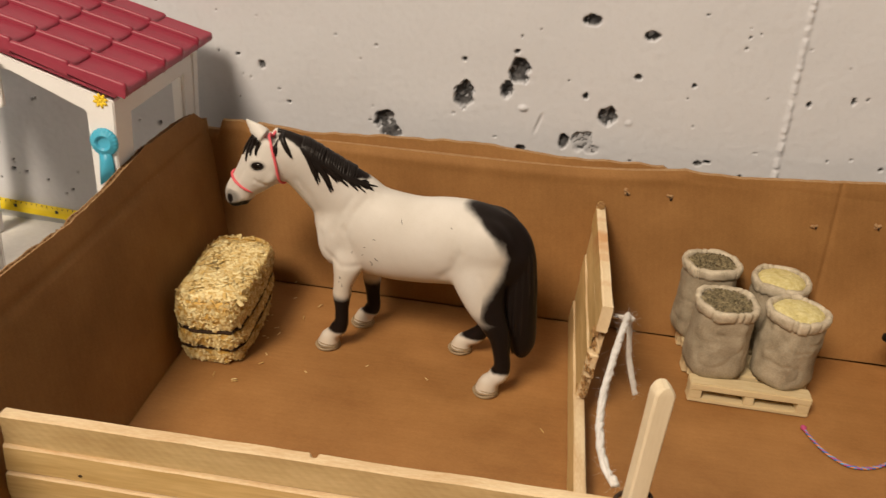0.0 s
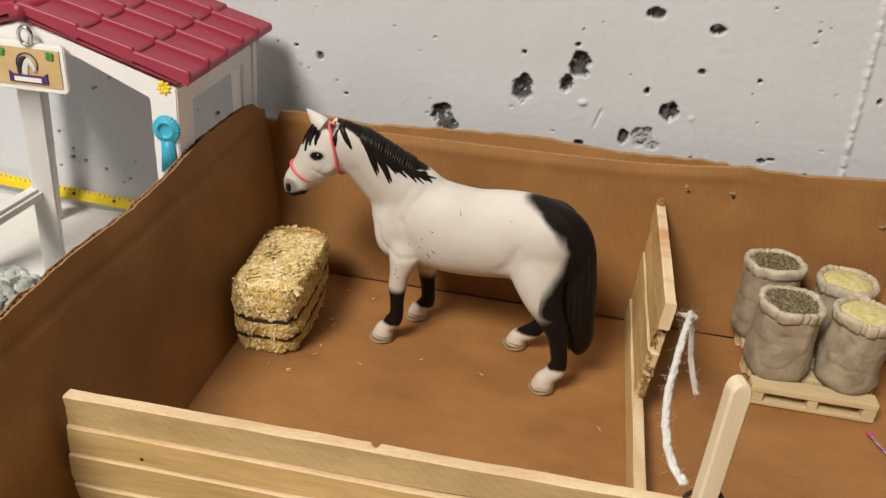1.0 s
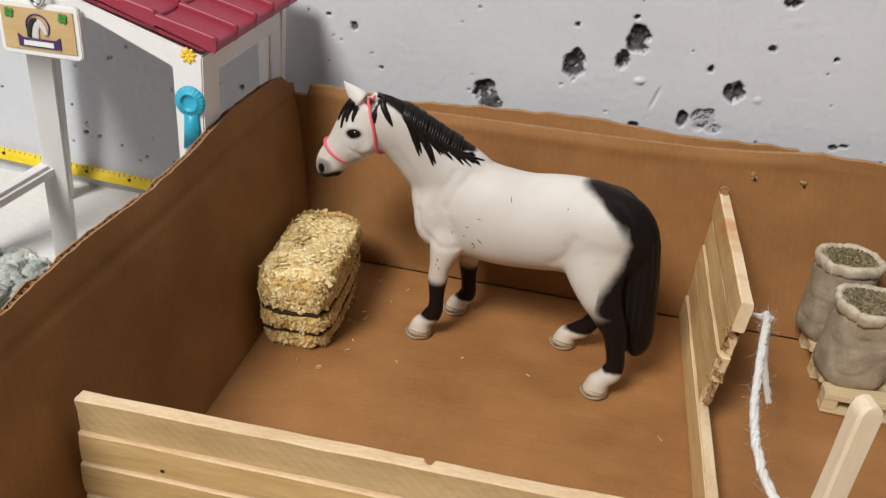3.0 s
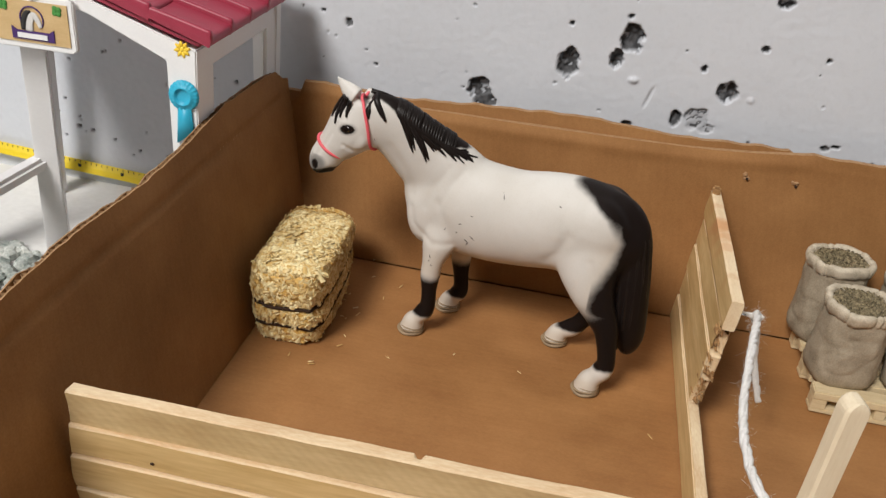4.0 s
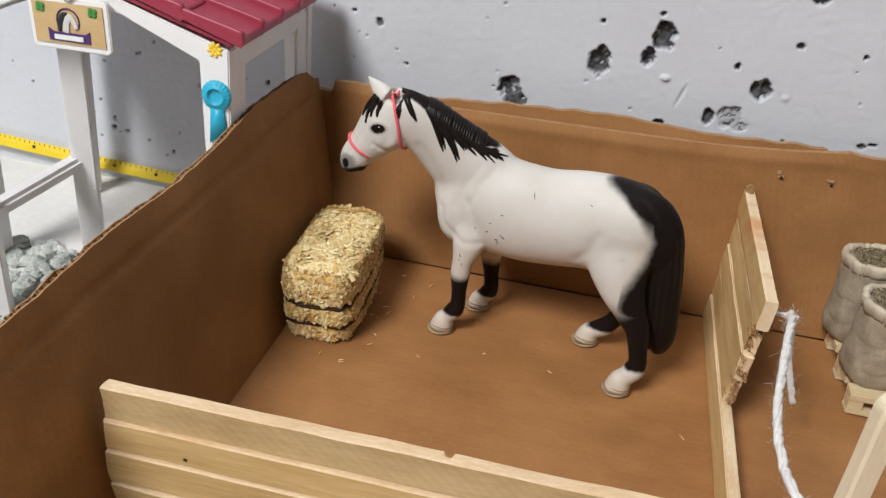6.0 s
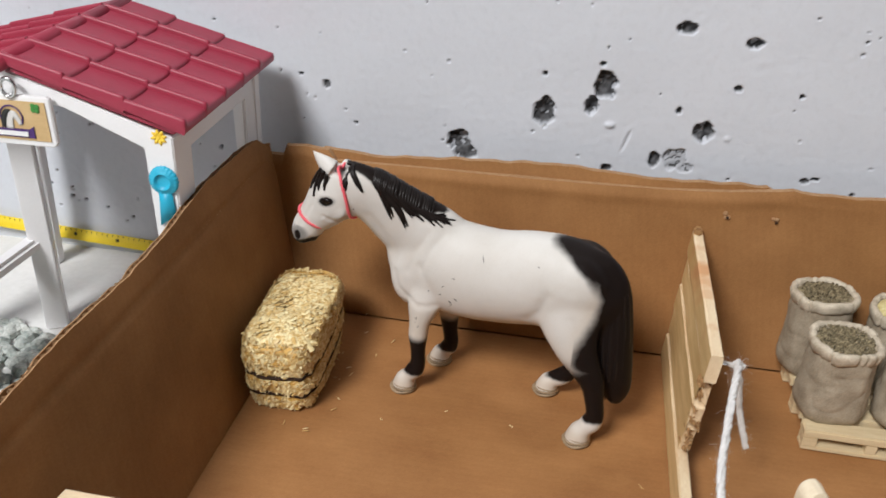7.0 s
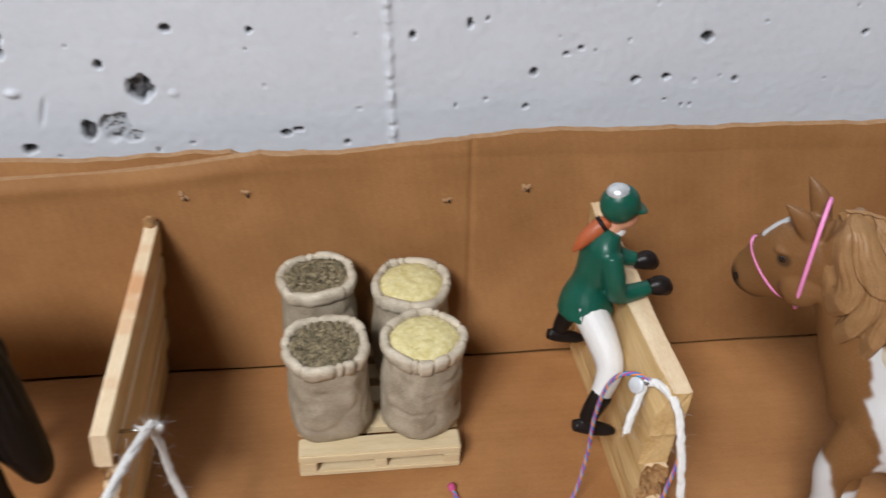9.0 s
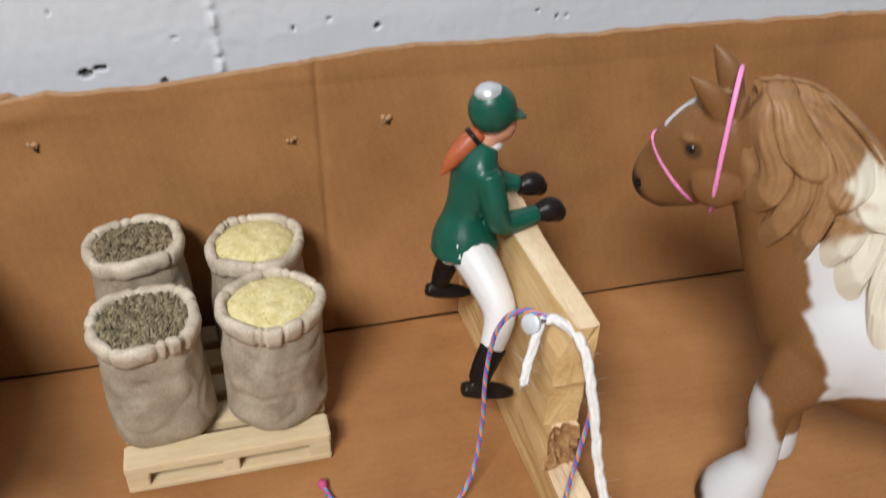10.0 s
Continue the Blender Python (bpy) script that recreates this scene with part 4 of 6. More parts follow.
def floor_straw():
    rng = random.Random(8)
    pieces = []
    for x, y in [(-0.1416, -0.0921)] + [(rng.uniform(-0.185, -0.03), rng.uniform(-0.13, -0.03)) for _ in range(9)] + [(rng.gauss(-0.168, 0.004), rng.gauss(-0.075, 0.02)) for _ in range(12)]:
        a, l = rng.uniform(0, 3.14), rng.uniform(0.4, 1.5) * mm
        d = Vector((math.cos(a), math.sin(a), 0)) * l
        pieces.append((*tube([Vector((x, y, 0.0005)) - d, Vector((x, y, 0.0008)) + d], 0.0002, 4), 0))
    return part("straw_bits", mesh_of("straw_bits", *join(pieces)[:2], STRAW), label="scattered short straw bits on the cardboard", category="straw", kind="stuff")


floor_straw()

pallet = thing("toy_pallet", pose(0.0658, -0.0425, 0), "small cream wooden toy pallet under grain sacks", "pallet")
PW, PD = 0.0562, 0.056
for k in range(5):
    v, f = block(PW, 0.0085, 0.0038, 0.0005, 0.0002, 6, k)
    part("deck_board", mesh_of("deck_board", v, f, PALLET, smooth=False), pallet, pose(0, -PD / 2 + 0.0043 + k * (PD - 0.0086) / 4, 0.0087))
for k in range(3):
    v, f = block(PW, 0.0075, 0.0022, 0.0004, 0.0002, 6, k + 9)
    part("base_board", mesh_of("base_board", v, f, PALLET, smooth=False), pallet, pose(0, -PD / 2 + 0.004 + k * (PD - 0.008) / 2, 0.0012))
    for i in range(3):
        v, f = block((0.006, 0.0045, 0.006)[i], 0.0075, 0.0046, 0.0003, 0.0002, 1, i + 20)
        part("spacer", mesh_of("spacer", v, f, PALLET, smooth=False), pallet, pose((i - 1) * (PW / 2 - 0.0031), -PD / 2 + 0.004 + k * (PD - 0.008) / 2, 0.00455))


def sack(m, seed, fill, height, wide, square, label):
    root = thing("grain_sack", m, label, "sack", "grain sacks")
    o = seed * 7.3
    n = 96

    def ring(r, z, lump):
        out = []
        for i in range(n):
            a = 2 * math.pi * i / n
            c, s = math.cos(a), math.sin(a)
            e = 1 - 0.5 * square
            q = Vector((math.copysign(abs(c) ** e, c), math.copysign(abs(s) ** e, s), 0))
            w = noise.noise(Vector((c * 1.6 + o, s * 1.6, z * 75))) * lump + noise.noise(Vector((c * 3.4 + o, s * 3.4, z * 150))) * lump * 0.45 + noise.noise(Vector((c * 9 + o, s * 9, z * 420))) * lump * 0.12 - math.exp(-((noise.noise(Vector((c * 1.3 + o, s * 1.3, z * 95 + 5))) / 0.07) ** 2)) * lump * 0.4
            out.append(Vector((q.x * (r + w), q.y * (r * 0.93 + w), z + noise.noise(Vector((c * 1.5, s * 1.5 + o, 3))) * 0.0006)))
        return out

    rows = [(0.86, 0.0), (0.95, 0.001), (1.0, 0.003)] + [(1.02 - 0.09 * (q / 31) ** 1.3, 0.0045 + q * 0.00092) for q in range(32)] + [(0.94, 0.035), (0.86, 0.0355)]
    zk = height / 0.0375
    rings = [ring(wide * r, z * zk, (0.0008 if square > 0.35 else 0.0012) if 0.002 < z < 0.033 else 0.0004) for r, z in rows]
    v = [p for q in rings for p in q]
    f = [(i * n + k, i * n + (k + 1) % n, (i + 1) * n + (k + 1) % n, (i + 1) * n + k) for i in range(len(rings) - 1) for k in range(n)]
    f += [tuple(range(n))[::-1], tuple(range((len(rings) - 1) * n, len(rings) * n))]
    part("cloth", mesh_of("cloth", v, f, SACK), root)
    # the folded collar, cracked across in places
    rng = random.Random(seed)
    n2, seg = 200, 12
    cracks = [rng.uniform(0, 6.28) for _ in range(13)]
    verts, faces = [], []
    for i in range(n2):
        a = 2 * math.pi * i / n2
        c, s = math.cos(a), math.sin(a)
        e = 1 - 0.5 * square
        gap = min(abs((a - q + math.pi) % (2 * math.pi) - math.pi) for q in cracks)
        pinch = 1 - 0.75 * math.exp(-((gap / 0.032) ** 2)) + 0.2 * noise.noise(Vector((c * 3.2 + o, s * 3.2, 5)))
        r = wide * 0.93 + 0.0006 * noise.noise(Vector((c * 2 + o, s * 2, 1)))
        p = Vector((math.copysign(abs(c) ** e, c) * r, math.copysign(abs(s) ** e, s) * r * 0.93, 0.0352 * zk + 0.0009 * noise.noise(Vector((c * 1.8, s * 1.8, o)))))
        d = Vector((p.x, p.y, 0)).normalized()
        for k in range(seg):
            b = 2 * math.pi * k / seg
            up = (0.0021 if math.sin(b) > 0 else 0.0041 + 0.0009 * noise.noise(Vector((c * 5, s * 5, o)))) * math.sin(b)
            verts.append(p + d * (0.0017 * (abs(math.cos(b)) ** 0.7 * (1 if math.cos(b) > 0 else -1)) * pinch - 0.0003 * (math.sin(b) < -0.5)) + Vector((0, 0, up * (0.75 + 0.25 * pinch))))
    for i in range(n2):
        for k in range(seg):
            j, kk = (i + 1) % n2, (k + 1) % seg
            faces.append((i * seg + k, j * seg + k, j * seg + kk, i * seg + kk))
    part("rolled_rim", mesh_of("rolled_rim", verts, faces, SACK_RIM), root, label="paler folded cloth collar")
    pieces = []
    rng = random.Random(seed)
    if fill == "dark":
        v, f = ball((0, 0, 0.0345 * zk), (wide * 0.86, wide * 0.8, 0.0011), 18, 6)
        pieces.append((v, f, 0))
        for _ in range(420):
            a, r = rng.uniform(0, 6.28), wide * 0.8 * math.sqrt(rng.random())
            t = rng.gauss(1.2, 0.6)
            p = Vector((r * math.cos(a), r * math.sin(a) * 0.93, 0.0358 * zk))
            d = Vector((math.cos(t), math.sin(t), rng.uniform(-0.3, 0.3))) * rng.uniform(0.001, 0.0022)
            pieces.append((*tube([p - d, p + d], rng.uniform(0.00032, 0.0005), 5), 0))
        mat = GRAIN_DARK
    else:
        v, f = ball((0, 0, 0.035 * zk), (wide * 0.85, wide * 0.79, 0.0034), 40, 20)
        v = [Vector(p) + 0.0007 * noise.noise_vector(Vector(p) * 300 + Vector((o, 0, 0))) for p in v]
        pieces.append((v, f, 0))
        for _ in range(90):
            a, r = rng.uniform(0, 6.28), wide * 0.82 * math.sqrt(rng.random())
            z = 0.035 * zk + 0.0032 * math.sqrt(max(0, 1 - (r / (wide * 0.86)) ** 2))
            pieces.append((*ball(Vector((r * math.cos(a), r * math.sin(a) * 0.93, z)), (rng.uniform(0.3, 0.6) * mm, rng.uniform(0.3, 0.6) * mm, 0.25 * mm), 5, 4), 0))
        mat = GRAIN_YELLOW
    part("fill", mesh_of("fill", *join(pieces)[:2], mat), root, label="dark brown pellets" if fill == "dark" else "yellow grain meal")
    return root


sack(pose(0.0492, -0.0525, 0.0106, 2, -1, 6), 1, "dark", 0.0385, 0.0139, 0.5, "grey cloth sack full of dark pellets on the pallet")
sack(pose(0.081, -0.0535, 0.0106, 0, 2, 40), 2, "yellow", 0.0375, 0.0145, 0.2, "grey cloth sack full of yellow meal on the pallet")
sack(pose(0.0468, -0.0215, 0.0106, -2, -1, 12), 3, "dark", 0.041, 0.0137, 0.4, "grey cloth sack full of dark pellets against the box")
sack(pose(0.0798, -0.0238, 0.0106, 0, 2, 70), 4, "yellow", 0.0375, 0.0147, 0.3, "grey cloth sack full of yellow meal against the box")

# ---- the white toy house ----
HOUSE = Matrix.Translation((0.00375, 0.01753, -0.01017)) @ Matrix.Scale(1.045, 4)
house = thing("toy_stable_house", HOUSE, "white plastic toy stable with a raspberry tiled roof", "toy house")
EAVE, RIDGE, EZ, RZ, HF, HB = -0.2165, -0.2855, 0.1295, 0.1495, -0.101, -0.006


def prism(outline, y0, y1, bevel=0.0008):
    """A flat plate standing in the x-z plane."""
    bm = bmesh.new()
    a = [bm.verts.new((x, y0, z)) for x, z in outline]
    b = [bm.verts.new((x, y1, z)) for x, z in outline]
    bm.faces.new(a)
    bm.faces.new(b[::-1])
    n = len(outline)
    for i in range(n):
        bm.faces.new((a[i], b[i], b[(i + 1) % n], a[(i + 1) % n]))
    bmesh.ops.recalc_face_normals(bm, faces=bm.faces[:])
    if bevel:
        bmesh.ops.bevel(bm, geom=bm.edges[:], offset=bevel, segments=3, affect="EDGES")
    bm.verts.index_update()
    v, f = [q.co.copy() for q in bm.verts], [tuple(q.index for q in p.verts) for p in bm.faces]
    bm.free()
    return v, f


def moulded(name, vf, m, parent, place=None):
    """A plastic part whose rounded edges shade smoothly into flat faces."""
    me = mesh_of(name, *vf, m)
    me.set_sharp_from_angle(angle=math.radians(32))
    return part(name, me, parent, place)


for nm, y0, y1 in (("front_frame", HF + 0.003, HF + 0.018), ("rear_frame", -0.015, -0.009)):
    right = [(-0.2225, 0.0054), (-0.2215, 0.124), (RIDGE, 0.144), (2 * RIDGE + 0.2215, 0.124), (2 * RIDGE + 0.2225, 0.0054), (2 * RIDGE + 0.231, 0.0054), (2 * RIDGE + 0.2335, 0.1185), (2 * RIDGE + 0.264, 0.1315), (RIDGE, 0.1345), (-0.264, 0.1315), (-0.2335, 0.1185), (-0.231, 0.0054)]
    moulded(nm, prism(right, y0, y1, 0.0005), WHITE_PLASTIC, house)
for sx in (0, 1):
    x = -0.2225 if sx == 0 else 2 * RIDGE + 0.2225
    moulded("side_beam", block(0.085, 0.003, 0.012, 0.0012), WHITE_PLASTIC, house, pose(x + (-0.0016 if sx == 0 else 0.0016), -0.0535, 0.1195, 0, 0, 90))
v, f = block(0.0135, 0.004, 0.1156, 0.0012)
moulded("side_post", (v, f), WHITE_PLASTIC, house, pose(-0.2245, -0.0175, 0.0632, 0, 0, 85))


def tile_mesh(course, width):
    """A roof tile: a flat pan with a raised roll at one side and a lip below."""
    prof = [(0.0, -0.0008), (0.0, 0.0022), (0.0004, 0.0029), (0.001, 0.0031), (0.0016, 0.003), (0.0023, 0.0023), (0.003, 0.0013), (0.004, 0.0007), (width * 0.5, 0.0004), (width * 0.9, 0.0005), (width, 0.0009)]
    verts, faces = [], []
    xs = [(-0.0002, -0.0003), (0.0, 0.0004), (0.0003, 0.001), (0.0007, 0.0014), (0.0014, 0.0017), (0.0026, 0.0016), (course * 0.5, 0.0009), (course * 1.08, -0.0004)]
    for x, h in xs:
        for y, z in prof:
            taper = 1 - 0.6 * max(0, (0.0009 - x)) / 0.0009
            verts.append((x, y, z * taper + h))
    m = len(prof)
    for x, h in xs:
        for y, z in prof:
            verts.append((x, y, -0.0012 if y < 0.0009 else -0.0006))
    o = m * len(xs)
    for i in range(len(xs) - 1):
        for k in range(m - 1):
            a = i * m + k
            faces += [(a, a + 1, a + m + 1, a + m), (a + o, a + m + o, a + m + 1 + o, a + 1 + o)]
    for k in range(m - 1):
        faces.append((k, k + o, k + 1 + o, k + 1))
        e = (len(xs) - 1) * m + k
        faces.append((e, e + 1, e + 1 + o, e + o))
    for i in range(len(xs) - 1):
        faces.append((i * m, (i + 1) * m, (i + 1) * m + o, i * m + o))
        faces.append((i * m + m - 1, i * m + m - 1 + o, (i + 1) * m + m - 1 + o, (i + 1) * m + m - 1))
    me = mesh_of("roof_tile", verts, faces, ROOF_RED)
    me.set_sharp_from_angle(angle=math.radians(48))
    return me


SLOPE = math.degrees(math.atan2(RZ - EZ, EAVE - RIDGE))
LONG = math.hypot(RZ - EZ, EAVE - RIDGE)
course, width = LONG / 3, (HB - HF) / 5
tile = tile_mesh(course, width)
for side in (0, 1):
    v, f = block(LONG - 0.006, HB - HF - 0.003, 0.002, 0.0004)
    cx = (EAVE + RIDGE) / 2 if side == 0 else (3 * RIDGE - EAVE) / 2
    roof = part("roof_slope", mesh_of("roof_slope", v, f, ROOF_RED, smooth=False), house, pose(cx, (HF + HB) / 2, (EZ + RZ) / 2 - 0.0035, 0, SLOPE if side == 0 else -SLOPE, 0))
    for c in range(3):
        for w in range(5):
            x = LONG / 2 - c * course + 0.001
            m = pose(x, -(HB - HF) / 2 + w * width, 0.0024, 0, 2.2, 0)
            flip = Matrix.Diagonal((-1, 1, 1, 1))
            if side == 0:
                part("roof_tile", tile, roof, m @ flip)
            else:
                part("roof_tile", tile, roof, pose(-x, -(HB - HF) / 2 + w * width, 0.0024, 0, -2.2, 0))
v, f = tube([(RIDGE, HF - 0.001, RZ - 0.0015), (RIDGE, HB + 0.001, RZ - 0.0015)], 0.0035, 14)
part("ridge_cap", mesh_of("ridge_cap", v, f, ROOF_RED), house)


def rosette():
    pieces = []
    prof = [(0.0, 0.0009), (0.0022, 0.0009), (0.0028, 0.0011), (0.0031, 0.0021), (0.0035, 0.0022), (0.0039, 0.0016), (0.0052, 0.0014), (0.0058, 0.001), (0.006, 0.0)]
    n = 132
    v = []
    for r, y0 in prof:
        for i in range(n):
            y = y0
            a = 2 * math.pi * i / n
            k = 1 + (0.015 * math.cos(a * 22) if r > 0.005 else 0)
            y += 0.0001 * math.cos(a * 22) * (0.0045 < r < 0.0055)
            v.append((r * k * math.cos(a), -y, r * k * math.sin(a)))
    f = [(i * n + k, i * n + (k + 1) % n, (i + 1) * n + (k + 1) % n, (i + 1) * n + k) for i in range(len(prof) - 1) for k in range(n)]
    pieces.append((v, f, 0))
    v, f = prism([(-0.0022, -0.004), (0.0028, -0.004), (0.004, -0.0185), (0.0005, -0.0165), (-0.0032, -0.0195)], -0.0014, 0, 0.0003)
    pieces.append((v, f, 0))
    return mesh_of("rosette", *join(pieces)[:2], BLUE)


part("rosette", rosette(), house, pose(-0.2268, HF + 0.0028, 0.1062, 0, 0, 0), "turquoise plastic prize ribbon")


def petals():
    pieces = [(*ball((0, 0, 0), (0.0011, 0.0005, 0.0011), 10, 5), 0)]
    for k in range(8):
        a = k * math.pi / 4 + 0.2
        d = Vector((math.cos(a), 0, math.sin(a)))
        pieces.append((*tube([d * 0.0006, d * 0.0021, d * 0.0032], [(0.0005, 0.0003), (0.0008, 0.0003), (0.0003, 0.0002)], 8), 0))
    return mesh_of("flower", *join(pieces)[:2], YELLOW)


part("flower", petals(), house, pose(-0.2268, HF + 0.0028, 0.1238), "yellow printed daisy")

sign = thing("hanging_sign", HOUSE @ pose(-0.2835, HF + 0.0005, 0.1265, 0, -1, 0), "white hanging sign with a tan picture and green leaves", "sign")
v, f = prism([(-0.0165, -0.009), (-0.015, -0.0105), (0.015, -0.0105), (0.0165, -0.009), (0.0165, 0.0085), (0.0155, 0.0095), (-0.0155, 0.0095), (-0.0165, 0.0085)], -0.0012, 0.0012, 0.0004)
part("plate", mesh_of("plate", v, f, WHITE_PLASTIC, smooth=False), sign)
v, f = prism([(-0.0145, -0.008), (0.0145, -0.008), (0.0145, 0.0075), (-0.0145, 0.0075)], -0.0017, -0.0013, 0)
part("print", mesh_of("print", v, f, TAN_PRINT, smooth=False), sign, label="tan wood-look print")
v, f = prism([(-0.0085, -0.0068), (0.0085, -0.0068), (0.0085, -0.0022), (0.0065, -0.0035), (-0.0065, -0.0035), (-0.0085, -0.0022)], -0.0022, -0.0018, 0)
part("banner", mesh_of("banner", v, f, PURPLE_PRINT, smooth=False), sign, label="dark purple banner with a pale bar")
v, f = prism([(-0.006, -0.0061), (0.006, -0.0061), (0.006, -0.0043), (-0.006, -0.0043)], -0.0027, -0.0023, 0)
part("banner_bar", mesh_of("banner_bar", v, f, WHITE_PLASTIC, smooth=False), sign)
v, f = tube([(0.0046 * math.cos(a), 0, 0.0046 * math.sin(a)) for a in np.linspace(-0.6, 3.74, 20)], 0.0003, 6, (0, 1, 0))
part("emblem_ring", mesh_of("emblem_ring", v, f, PURPLE_PRINT), sign, pose(0.0, -0.0019, 0.001))
v, f = smooth_tube([(-0.002, 0, -0.0035), (-0.0015, 0, 0), (0.0002, 0, 0.0026), (0.0018, 0, 0.0008), (0.0028, 0, -0.0018)], [(0.0016, 0.0003), (0.0015, 0.0003), (0.0013, 0.0003), (0.0011, 0.0003), (0.0008, 0.0003)], 4, 10)
part("emblem", mesh_of("emblem", v, f, TROUSER), sign, pose(0.0006, -0.002, 0.0), "pale curved emblem")
v, f = smooth_tube([(-0.004, 0, -0.003), (-0.0036, 0, 0), (-0.0022, 0, 0.003), (-0.0003, 0, 0.004)], [(0.0009, 0.0003), (0.0011, 0.0003), (0.001, 0.0003), (0.0004, 0.0002)], 4, 10)
part("emblem_dark", mesh_of("emblem_dark", v, f, INK), sign, pose(0.0004, -0.0023, 0.0))
for x in (-0.011, 0.0105):
    pieces = [(*ball((0.0011 * math.cos(a), 0, 0.0011 * math.sin(a)), (0.0011, 0.0003, 0.0011), 8, 5), 0) for a in (0.6, 2.2, 3.8, 5.4)]
    part("leaf", mesh_of("leaf", *join(pieces)[:2], GREEN_PRINT), sign, pose(x, -0.0019, 0.0052), "green printed clover")
v, f = tube([(0.0028 * math.cos(a), 0, 0.0036 * math.sin(a)) for a in np.linspace(0, 6.2832, 25)], 0.0008, 8, (0, 1, 0), False)
part("ring", mesh_of("ring", v, f, STEEL), sign, pose(0.001, -0.0015, 0.0125), "shiny silver hook")

rail = thing("white_rail_fence", pose(0, 0, 0), "white plastic toy rail fence beside the stable", "fence")
for x, y, h in ((-0.3195, -0.0515, 0.118), (-0.3235, -0.118, 0.06)):
    moulded("post", block(0.0105, 0.009, h, 0.0007, 0, 1, 0, (0, 0, h / 2 - 0.0045)), WHITE_PLASTIC, rail, pose(x, y, 0, 0, 0, 28))
moulded("rail", block(0.072, 0.0085, 0.0065, 0.0018), WHITE_PLASTIC, rail, pose(-0.3235, -0.0845, 0.0435, 0, 0, 87))

# ---- beside the box ----


def tape_strip():
    xs = np.linspace(-0.46, -0.2, 60)
    verts = []
    for x in xs:
        y = 0.021 + 0.0012 * math.sin(x * 20)
        lean = 0.003
        for z, d in ((-0.0029, 0.0), (0.0, -0.0002), (0.0029, 0.0)):
            verts.append((x, y + d + lean * z / 0.006, z + 0.0037 + 0.055 * (-0.31 - x)))
    back = [(x, y + 0.0004, z) for x, y, z in verts]
    n = len(verts)
    faces = []
    for i in range(len(xs) - 1):
        for j in range(2):
            a = i * 3 + j
            faces += [(a, a + 3, a + 4, a + 1), (a + n, a + 1 + n, a + 4 + n, a + 3 + n)]
        faces += [(i * 3, i * 3 + n, i * 3 + 3 + n, i * 3 + 3), (i * 3 + 2, i * 3 + 5, i * 3 + 5 + n, i * 3 + 2 + n)]
    return mesh_of("blade", verts + back, faces, TAPE, smooth=False)


tape = thing("tape_measure_blade", pose(0, 0, 0), "yellow steel tape measure blade along the wall", "tape measure")
part("blade", tape_strip(), tape)
pieces = []
for k in range(82):
    x = -0.458 + k * 0.00317
    h = 0.0024 if k % 8 == 0 else 0.0012
    y, up = 0.021 + 0.0012 * math.sin(x * 20), 0.0037 + 0.055 * (-0.31 - x)
    z0 = 0.0028 - h / 2
    pieces.append((*block(0.0002, 0.0004, h, 0, 0, 1, 0, (x, y - 0.0003 + 0.5 * z0, z0 + up)), 0))
    if k % 8 == 2:
        pieces.append((*block(0.0016, 0.0004, 0.0017, 0, 0, 1, 0, (x, y - 0.0004, 0.0004 + up)), 0))
part("marks", mesh_of("marks", *join(pieces)[:2], INK, smooth=False), tape, kind="stuff")


def stones():
    rng = random.Random(21)
    pieces = []
    for _ in range(4200):
        x, y = rng.uniform(-0.46, -0.236), rng.uniform(-0.26, -0.045)
        if y > -0.06 + 0.012 * noise.noise(Vector((x * 40, 0, 0))) or x > -0.238:
            continue
        r = rng.choice((1.4, 2, 2.6, 3.4, 4.6)) * mm
        v, f = ball((0, 0, 0), (r, r * rng.uniform(0.7, 1.2), r * rng.uniform(0.5, 0.8)), 7, 5)
        o = Vector((rng.random() * 90, 0, 0))
        v = [Vector(p) * (1 + 0.35 * noise.noise(Vector(p) * 260 + o)) + Vector((x, y, -0.0045 + r * 0.45)) for p in v]
        pieces.append((v, f, 0))
    return part("gravel", mesh_of("gravel", *join(pieces)[:2], RUBBLE, smooth=False), label="loose grey-green gravel on the concrete floor", category="gravel", kind="stuff")


stones()

# ---- toy horses ----


def rings_of(rows):
    return smooth_tube([Vector(r[:3]) * mm for r in rows], [((r[3] + 0.25) * mm, (r[4] + 0.25) * mm) for r in rows], 5, 44)


def band(c, d, half, lat, grow, r, m, tilt=0.0):
    """A rubber band round a section of the head: centre, way of the section's long half."""
    c, d = Vector(c) * mm, Vector(d).normalized()
    side = Vector((0, 1, 0))
    pts = [c + d * ((half + grow) * mm * math.cos(a)) + side * ((lat + grow) * mm * math.sin(a)) for a in np.linspace(0, 2 * math.pi, 33)]
    return tube(pts, r * mm, 8, d.cross(side), False)


def step(a, b, x):
    t = min(1.0, max(0.0, (x - a) / (b - a)))
    return t * t * (3 - 2 * t)


def figurine(name, m, shape, extra, paint, mats, label, muzzle=None):
    """shape: the one skin of the body; extra: (verts, faces, material) laid on it."""
    v, f = shape
    n = len(v)
    vs, fs, ks = join([(v, f, 0)] + extra)
    me = mesh_of(name, vs, fs, mats, ks)
    at = me.attributes.new("paint", "FLOAT", "POINT")
    at.data.foreach_set("value", [float(paint(Vector(p) / mm, i < n)) for i, p in enumerate(vs)])
    if muzzle:
        at = me.attributes.new("muzzle", "FLOAT", "POINT")
        at.data.foreach_set("value", [float(muzzle(Vector(p) / mm)) if i < n else 0.0 for i, p in enumerate(vs)])
    return part(name, me, None, m, label, "toy horse")


